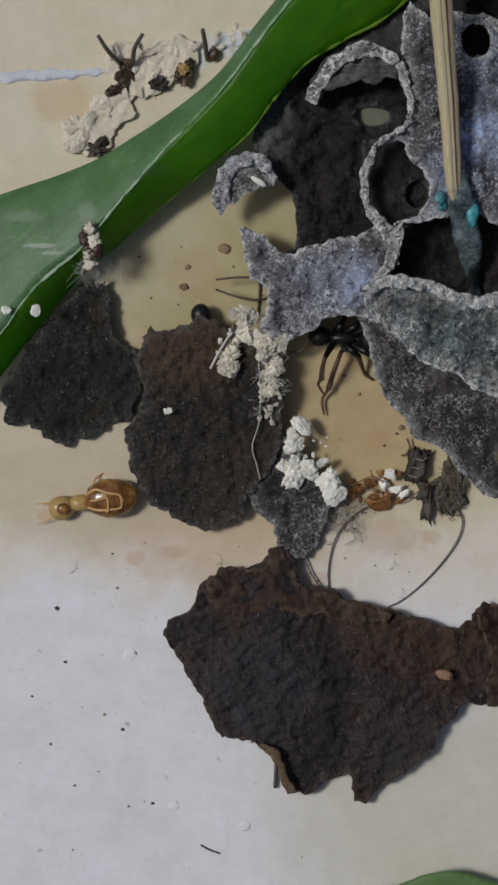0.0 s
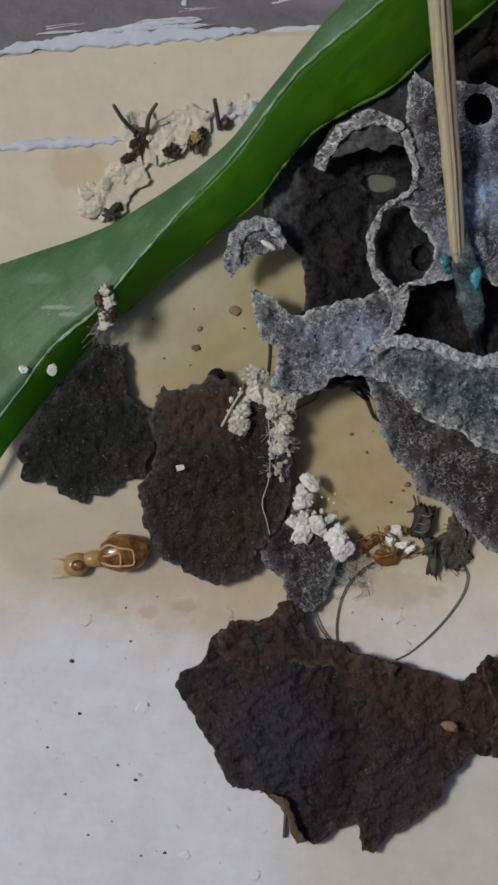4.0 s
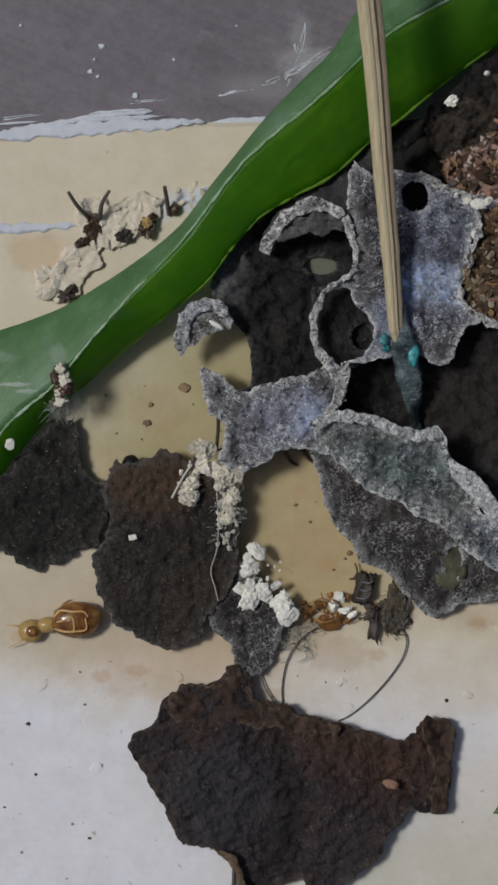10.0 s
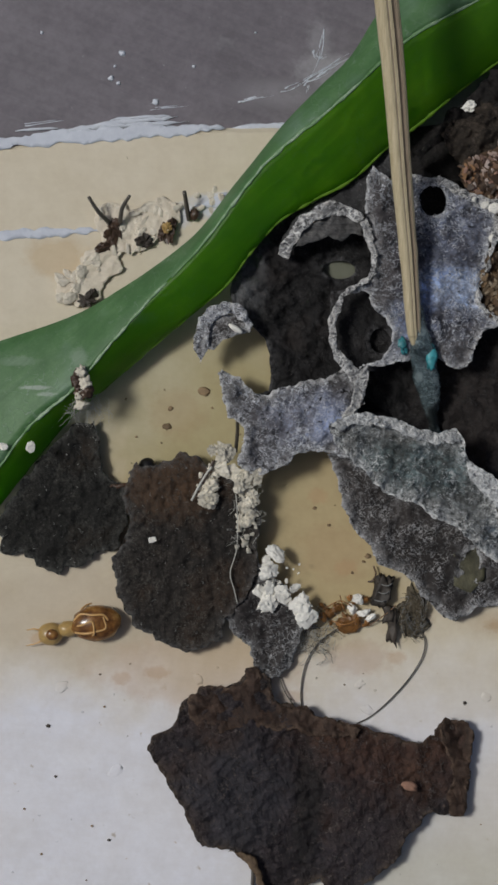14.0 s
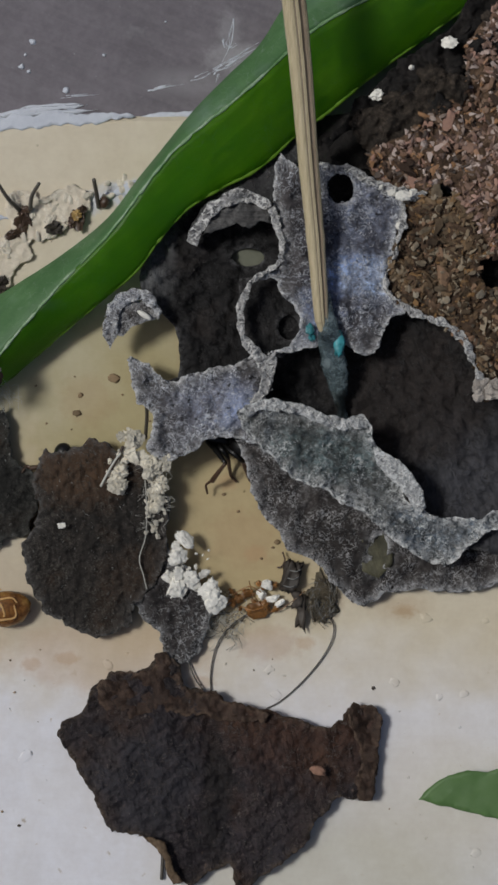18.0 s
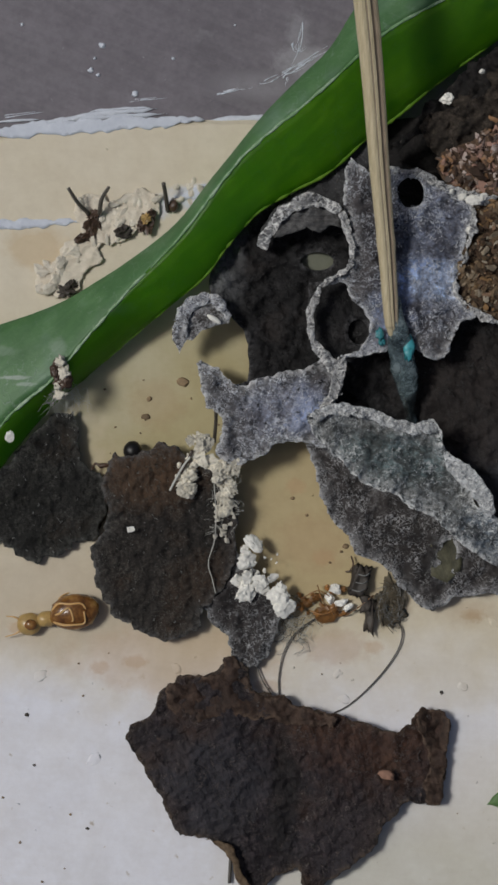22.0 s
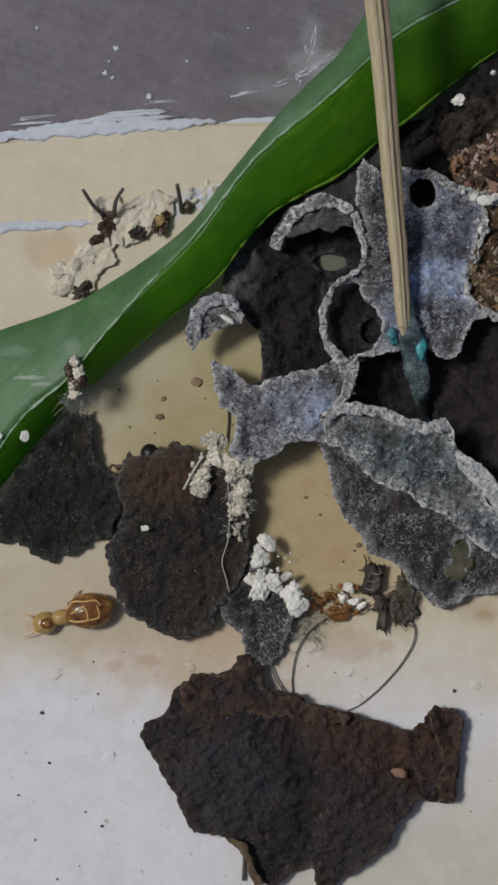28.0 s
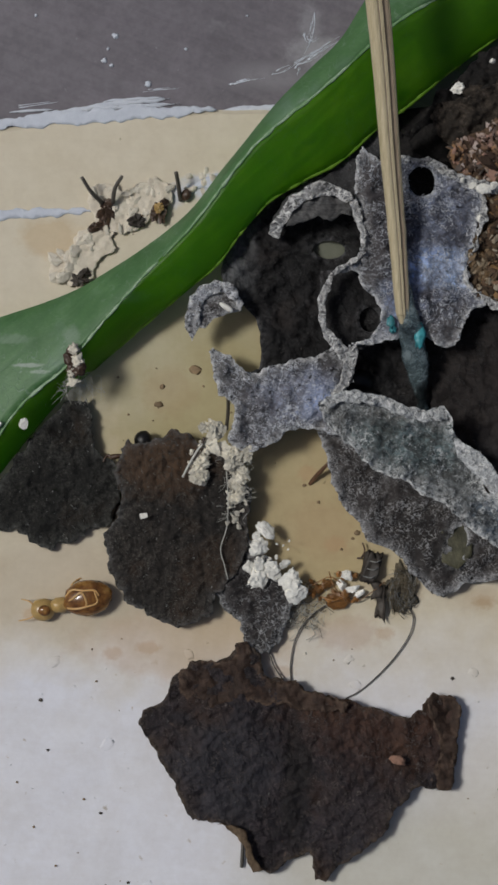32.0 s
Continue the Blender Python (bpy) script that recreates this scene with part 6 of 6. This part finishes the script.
def paint_grit():
    """Raised grains in the white paint."""
    rng = random.Random(14)
    ob = thing("paint_grit", 441, 784, 0, "tiny raised grains in the white paint", "paint", "", "stuff")
    bm = bmesh.new()
    for k in range(150):
        u, v = rng.uniform(-60, 1060), rng.uniform(1150, 1740) if k % 3 else rng.uniform(240, 1100)
        r = rng.uniform(0.03, 0.11)
        chip(bm, at(u, v, 0.0), (r, r * 0.8, r * 0.4), k, 10)
    for k in range(16):
        u, v = (rng.uniform(620, 1080), rng.uniform(1120, 1560)) if k % 3 else (rng.uniform(-60, 420), rng.uniform(1200, 1740))
        r = rng.uniform(0.16, 0.36)
        lump(bm, at(u, v, -0.012), (r * 1.3, r, 0.032), k + 3, 0.3, 3, (0, 0, rng.uniform(-40, 40)))
    part("grit", bm, BOARD, ob, kind="stuff")


paint_grit()

# soil grains of the crust
grains(CRUST_LINE, CRUST_KNOTS, 6500, 5, nest, CRUST_HOLES)


def motions():
    def put(u, v, h, turn, tilt=0.0):
        return Matrix.Translation(at(u, v, h)) @ pose(0, 0, 0, 0, tilt, turn)

    def swing(ob, times, axis, size, seed, rest=0.0):
        rng = random.Random(seed)
        home = ob.location.copy()
        rows = []
        for t in times:
            a = rest + rng.uniform(-size, size)
            rows.append((t, Matrix.Translation(home) @ Matrix.Rotation(radians(a), 4, axis)))
        walk(ob, rows)

    def spot(rows, t):
        a = max((r for r in rows if r[0] <= t + 1e-6), key=lambda r: r[0])
        b = min((r for r in rows if r[0] >= t - 1e-6), key=lambda r: r[0])
        k = 0 if b[0] == a[0] else (t - a[0]) / (b[0] - a[0])
        return a[1].lerp(b[1], k)

    def ob_u(rows, t):
        return 441 + spot(rows, t).translation.x / (STEP * MM)

    def ob_v(rows, t):
        return 784 - spot(rows, t).translation.y / (STEP * MM)

    def turned(home, rows):
        """Keys turns about a joint, with rows between where a turn is wide."""
        out = [rows[0]]
        for t, q in rows[1:]:
            t0, q0 = out[-1]
            n = 1 + int(q0.rotation_difference(q).angle % 6.2832 / 1.1)
            out += [(t0 + (t - t0) * k / n, q0.slerp(q, k / n)) for k in range(1, n + 1)]
        return [(t, Matrix.Translation(home) @ q.to_matrix().to_4x4()) for t, q in out]

    def reach(leg, lower, body, steps, thigh, lift=0.9):
        """Turns a leg at hip and knee so that knee and foot come to their places in the plan."""
        hip, rest, upper, shank = leg.location.copy(), lower.location.copy(), [], []
        for t, knee, foot in steps:
            m = spot(body, t)
            top = m @ hip
            to = at(*knee, 1.2) - top
            flat = min(math.hypot(to.x, to.y), 0.98 * thigh * MM)
            to = Vector((to.x, to.y, 0)).normalized() * flat + Vector((0, 0, min(lift * MM, math.sqrt((thigh * MM) ** 2 - flat ** 2))))
            turn = m.to_quaternion().inverted()
            q = Vector((0, 1, 0)).rotation_difference(turn @ to)
            bend = top + to.normalized() * thigh * MM
            q2 = Vector((0, 1, 0)).rotation_difference(q.inverted() @ (turn @ (at(*foot, 0.15) - bend)))
            if upper:
                q.make_compatible(upper[-1][1])
                q2.make_compatible(shank[-1][1])
            upper.append((t, q))
            shank.append((t, q2))
        walk(leg, turned(hip, upper))
        walk(lower, turned(rest, shank))

    # the ant below the bridge comes forward and draws back
    B = [(0, 542, 842, 176), (0.25, 543, 841, 176), (0.4, 544, 840, 176), (0.5, 547, 837, 176), (0.7, 554, 831, 174), (0.8, 557, 828, 174), (0.95, 560, 786, 176), (1.05, 560, 786, 177), (1.2, 530, 806, 179), (1.25, 520, 801, 179), (1.5, 502, 824, 180),
         (1.6, 500, 826, 180), (2, 498, 829, 182), (2.4, 500, 829, 181), (2.7, 518, 826, 180), (2.8, 522, 824, 179), (3, 530, 820, 178), (3.2, 582, 790, 176), (3.3, 570, 795, 176), (3.5, 547, 805, 176),
         (5.5, 542, 828, 176), (6, 527, 840, 177), (6.2, 523, 837, 178), (6.5, 517, 832, 179), (6.7, 521, 830, 178), (7, 527, 828, 177), (7.5, 542, 805, 176), (8, 567, 795, 174), (8.5, 542, 780, 176),
         (8.7, 522, 772, 178), (9, 511, 770, 181), (9.5, 462, 748, 184), (10, 492, 770, 181), (10.25, 502, 803, 182), (10.5, 513, 839, 183), (11, 502, 835, 183), (11.5, 510, 832, 181), (12, 566, 812, 176),
         (12.25, 566, 812, 175), (12.5, 566, 812, 174), (12.7, 574, 804, 173), (13, 568, 812, 172), (13.5, 587, 800, 172), (15.5, 542, 748, 176), (16.5, 542, 748, 176), (17, 572, 785, 172), (17.5, 577, 802, 169),
         (18, 532, 805, 165), (18.5, 512, 835, 158), (19, 510, 842, 156), (19.5, 527, 808, 165), (20, 553, 806, 169), (20.5, 557, 800, 172), (21.5, 562, 795, 172), (22, 552, 748, 176), (22.5, 572, 780, 176),
         (23, 567, 785, 174), (23.5, 557, 800, 172), (24, 576, 818, 172), (25, 562, 828, 172), (25.5, 582, 795, 170), (27.5, 577, 760, 172), (28, 580, 715, 176), (32, 578, 715, 176)]
    body_b = [(t, put(u, v, 0.1, a)) for t, u, v, a in B]
    walk(ant_b, body_b)
    # where its knee and foot show: seconds, knee, foot; 0: drawn in
    STEPS = [(0, 521, 861, 500, 962), (0.25, 507, 872, 504, 948), (0.5, 529, 866, 508, 961), (0.7, 548, 870, 513, 953), (0.8, 551, 858, 517, 945), (0.95, 0, 0, 0, 0), (1.05, 0, 0, 0, 0), (1.25, 549, 857, 490, 904), (1.5, 523, 842, 473, 877),
         (1.8, 0, 0, 0, 0), (2.4, 0, 0, 0, 0), (2.7, 563, 879, 495, 846), (3, 563, 883, 499, 857), (3.3, 553, 835, 499, 879), (3.5, 529, 849, 490, 910),
         (3.8, 0, 0, 0, 0), (5.2, 0, 0, 0, 0), (5.5, 534, 879, 505, 956), (6, 563, 875, 520, 961), (6.2, 559, 876, 513, 954), (6.5, 556, 876, 512, 958),
         (6.7, 549, 879, 510, 949), (7, 559, 869, 506, 949), (7.5, 538, 844, 495, 923), (7.8, 0, 0, 0, 0), (8.4, 0, 0, 0, 0), (8.7, 552, 827, 472, 881),
         (9, 549, 817, 477, 878), (9.3, 0, 0, 0, 0), (9.95, 0, 0, 0, 0), (10.25, 540, 850, 523, 931), (10.5, 544, 893, 508, 947), (11, 487, 872, 463, 927),
         (11.5, 540, 879, 472, 907), (12, 534, 902, 494, 857), (12.25, 543, 922, 502, 888), (12.5, 512, 882, 490, 850), (12.7, 542, 873, 480, 855), (13, 519, 882, 530, 850),
         (13.3, 0, 0, 0, 0), (17.2, 0, 0, 0, 0), (17.5, 572, 874, 495, 919), (18, 538, 837, 496, 918), (18.3, 0, 0, 0, 0), (18.7, 0, 0, 0, 0),
         (19, 534, 879, 513, 934), (19.5, 565, 842, 483, 869), (20, 552, 877, 516, 918), (20.3, 0, 0, 0, 0), (23.7, 0, 0, 0, 0), (24, 562, 890, 557, 871),
         (24.3, 0, 0, 0, 0), (24.7, 0, 0, 0, 0), (25, 535, 898, 487, 889), (25.3, 0, 0, 0, 0), (32, 0, 0, 0, 0)]
    reach(leg_b, shin_b, body_b, [(t, (u, v), (x, y)) if u else (t, (ob_u(body_b, t) + 6, ob_v(body_b, t) - 26), (ob_u(body_b, t) + 50, ob_v(body_b, t) - 24)) for t, u, v, x, y in STEPS], 2.0)
    # another one keeps under the skirt and puts a leg out
    STEPS = [(0, 546, 861, 502, 979), (0.25, 541, 872, 520, 981), (0.5, 558, 874, 521, 975), (1, 559, 831, 581, 895), (1.3, 0, 0, 0, 0), (3, 0, 0, 0, 0),
         (3.3, 573, 870, 568, 913), (3.5, 564, 866, 575, 909), (3.8, 0, 0, 0, 0), (5.2, 0, 0, 0, 0), (5.5, 551, 879, 577, 913), (5.8, 0, 0, 0, 0),
         (6.2, 0, 0, 0, 0), (6.5, 574, 870, 521, 1017), (6.7, 571, 876, 519, 1020), (7, 572, 896, 524, 1011), (7.2, 555, 891, 520, 1020), (7.5, 560, 888, 525, 991),
         (7.7, 571, 853, 518, 925), (8, 572, 850, 509, 931), (8.2, 559, 831, 511, 930), (8.5, 562, 829, 503, 927), (8.8, 0, 0, 0, 0), (9.95, 0, 0, 0, 0),
         (10.25, 566, 814, 552, 895), (10.5, 562, 875, 539, 938), (10.7, 559, 890, 508, 944), (11, 561, 885, 517, 948), (11.25, 553, 885, 517, 948), (11.5, 581, 897, 469, 924),
         (11.7, 580, 899, 473, 927), (12, 593, 926, 519, 986), (12.25, 587, 940, 525, 985), (12.5, 584, 918, 512, 987), (12.7, 587, 918, 506, 987), (13, 591, 927, 510, 990),
         (13.5, 573, 901, 519, 973), (13.8, 0, 0, 0, 0), (16.7, 0, 0, 0, 0), (17, 574, 846, 558, 889), (17.3, 0, 0, 0, 0), (18.2, 0, 0, 0, 0),
         (18.5, 570, 862, 552, 980), (19, 573, 873, 542, 1009), (19.3, 0, 0, 0, 0), (20.2, 0, 0, 0, 0), (20.5, 544, 866, 480, 938), (21, 530, 857, 475, 930),
         (21.5, 569, 866, 520, 965), (21.8, 0, 0, 0, 0), (22.2, 0, 0, 0, 0), (22.5, 620, 965, 592, 1002), (23, 577, 885, 517, 930), (23.5, 565, 859, 484, 937),
         (23.8, 0, 0, 0, 0), (24.2, 0, 0, 0, 0), (24.5, 608, 945, 531, 977), (25, 633, 971, 620, 1042), (25.5, 579, 922, 525, 985), (25.8, 0, 0, 0, 0),
         (27.2, 0, 0, 0, 0), (27.5, 584, 914, 520, 950), (27.8, 0, 0, 0, 0), (31.5, 0, 0, 0, 0), (31.8, 594, 862, 562, 894), (32, 595, 862, 563, 894)]
    body_d = [(t, put(u + 72, v - 22, 0.05, 150) if u else put(700, 905, 0.05, 150)) for t, u, v, x, y in STEPS]
    walk(ant_d, body_d)
    reach(leg_d, shin_d, body_d, [(t, (u, v), (x, y)) if u else (t, (660, 900), (690, 960)) for t, u, v, x, y in STEPS], 2.0, 0.3)
    times = [0.5 * k for k in range(65)]
    for k, f in enumerate(feelers_b):
        swing(f, times, "Z", 22, 60 + k)
    # the other ant looks out over the flake's upper edge
    A = [(0, 318, 842, 100), (1.0, 316, 846, 95), (2.0, 320, 846, 90), (3.5, 320, 850, 90), (5.5, 312, 846, 95), (6.5, 310, 848, 100), (7.5, 295, 846, 105), (8.0, 285, 846, 105), (9.0, 265, 852, 110), (9.5, 262, 872, 105), (10.0, 262, 862, 100), (12.0, 262, 868, 95),
         (13.0, 256, 862, 100), (13.5, 255, 862, 100), (15.5, 258, 860, 95), (17.0, 260, 862, 95), (19.0, 263, 856, 90), (21.0, 262, 852, 92), (22.0, 262, 850, 92), (24.0, 262, 850, 95), (25.5, 264, 852, 92), (27.5, 266, 855, 90), (30.0, 262, 856, 92), (32.0, 260, 854, 95)]
    walk(ant_a, [(t, put(u, v + (9 if t > 8.5 else 0), 0.05, a)) for t, u, v, a in A])
    for k, f in enumerate(feelers_a):
        swing(f, times, "Z", 18, 80 + k)
    # a third one under the bridge stretches its feelers out and draws them in
    C = [(0, 482, 768, 178), (0.4, 540, 768, 178), (0.6, 540, 770, 178), (1.0, 505, 784, 180), (1.5, 470, 784, 180), (2.0, 462, 780, 182), (2.5, 470, 776, 180), (3.0, 482, 790, 182), (3.5, 590, 770, 178), (5.5, 590, 765, 178), (6.2, 580, 768, 178), (6.5, 545, 782, 184),
         (7.0, 590, 768, 178), (7.8, 580, 768, 178), (8.0, 545, 775, 170), (8.5, 545, 765, 172), (9.0, 520, 748, 178), (9.6, 590, 750, 178), (32.0, 590, 750, 178)]
    walk(ant_c, [(t, put(u, v, 0.15, a)) for t, u, v, a in C])
    for k, f in enumerate(feelers_c):
        swing(f, times, "Z", 6, 90 + k)
    # the amber insect stays where it is, nods and rubs its legs
    walk(bug, [(0, put(143, 1109, 0, 4)), (3.0, put(142, 1109, 0, 6)), (6.0, put(139, 1111, 0, 6)), (9.0, put(138, 1109, 0, 5)), (13.0, put(138, 1112, 0, 6)), (16.0, put(138, 1112, 0, 6)), (21.0, put(137, 1112, 0, 9)), (25.0, put(138, 1112, 0, 9)), (28.0, put(138, 1112, 0, 8)), (32.0, put(137, 1112, 0, 9))])
    swing(bug_head, [2.0 * k for k in range(17)], "Z", 7, 5)
    for k, leg in enumerate(bug_legs):
        swing(leg, times, "Z", 9, 100 + k)
    for k, f in enumerate(bug_feelers):
        swing(f, times, "Z", 14, 110 + k)


motions()
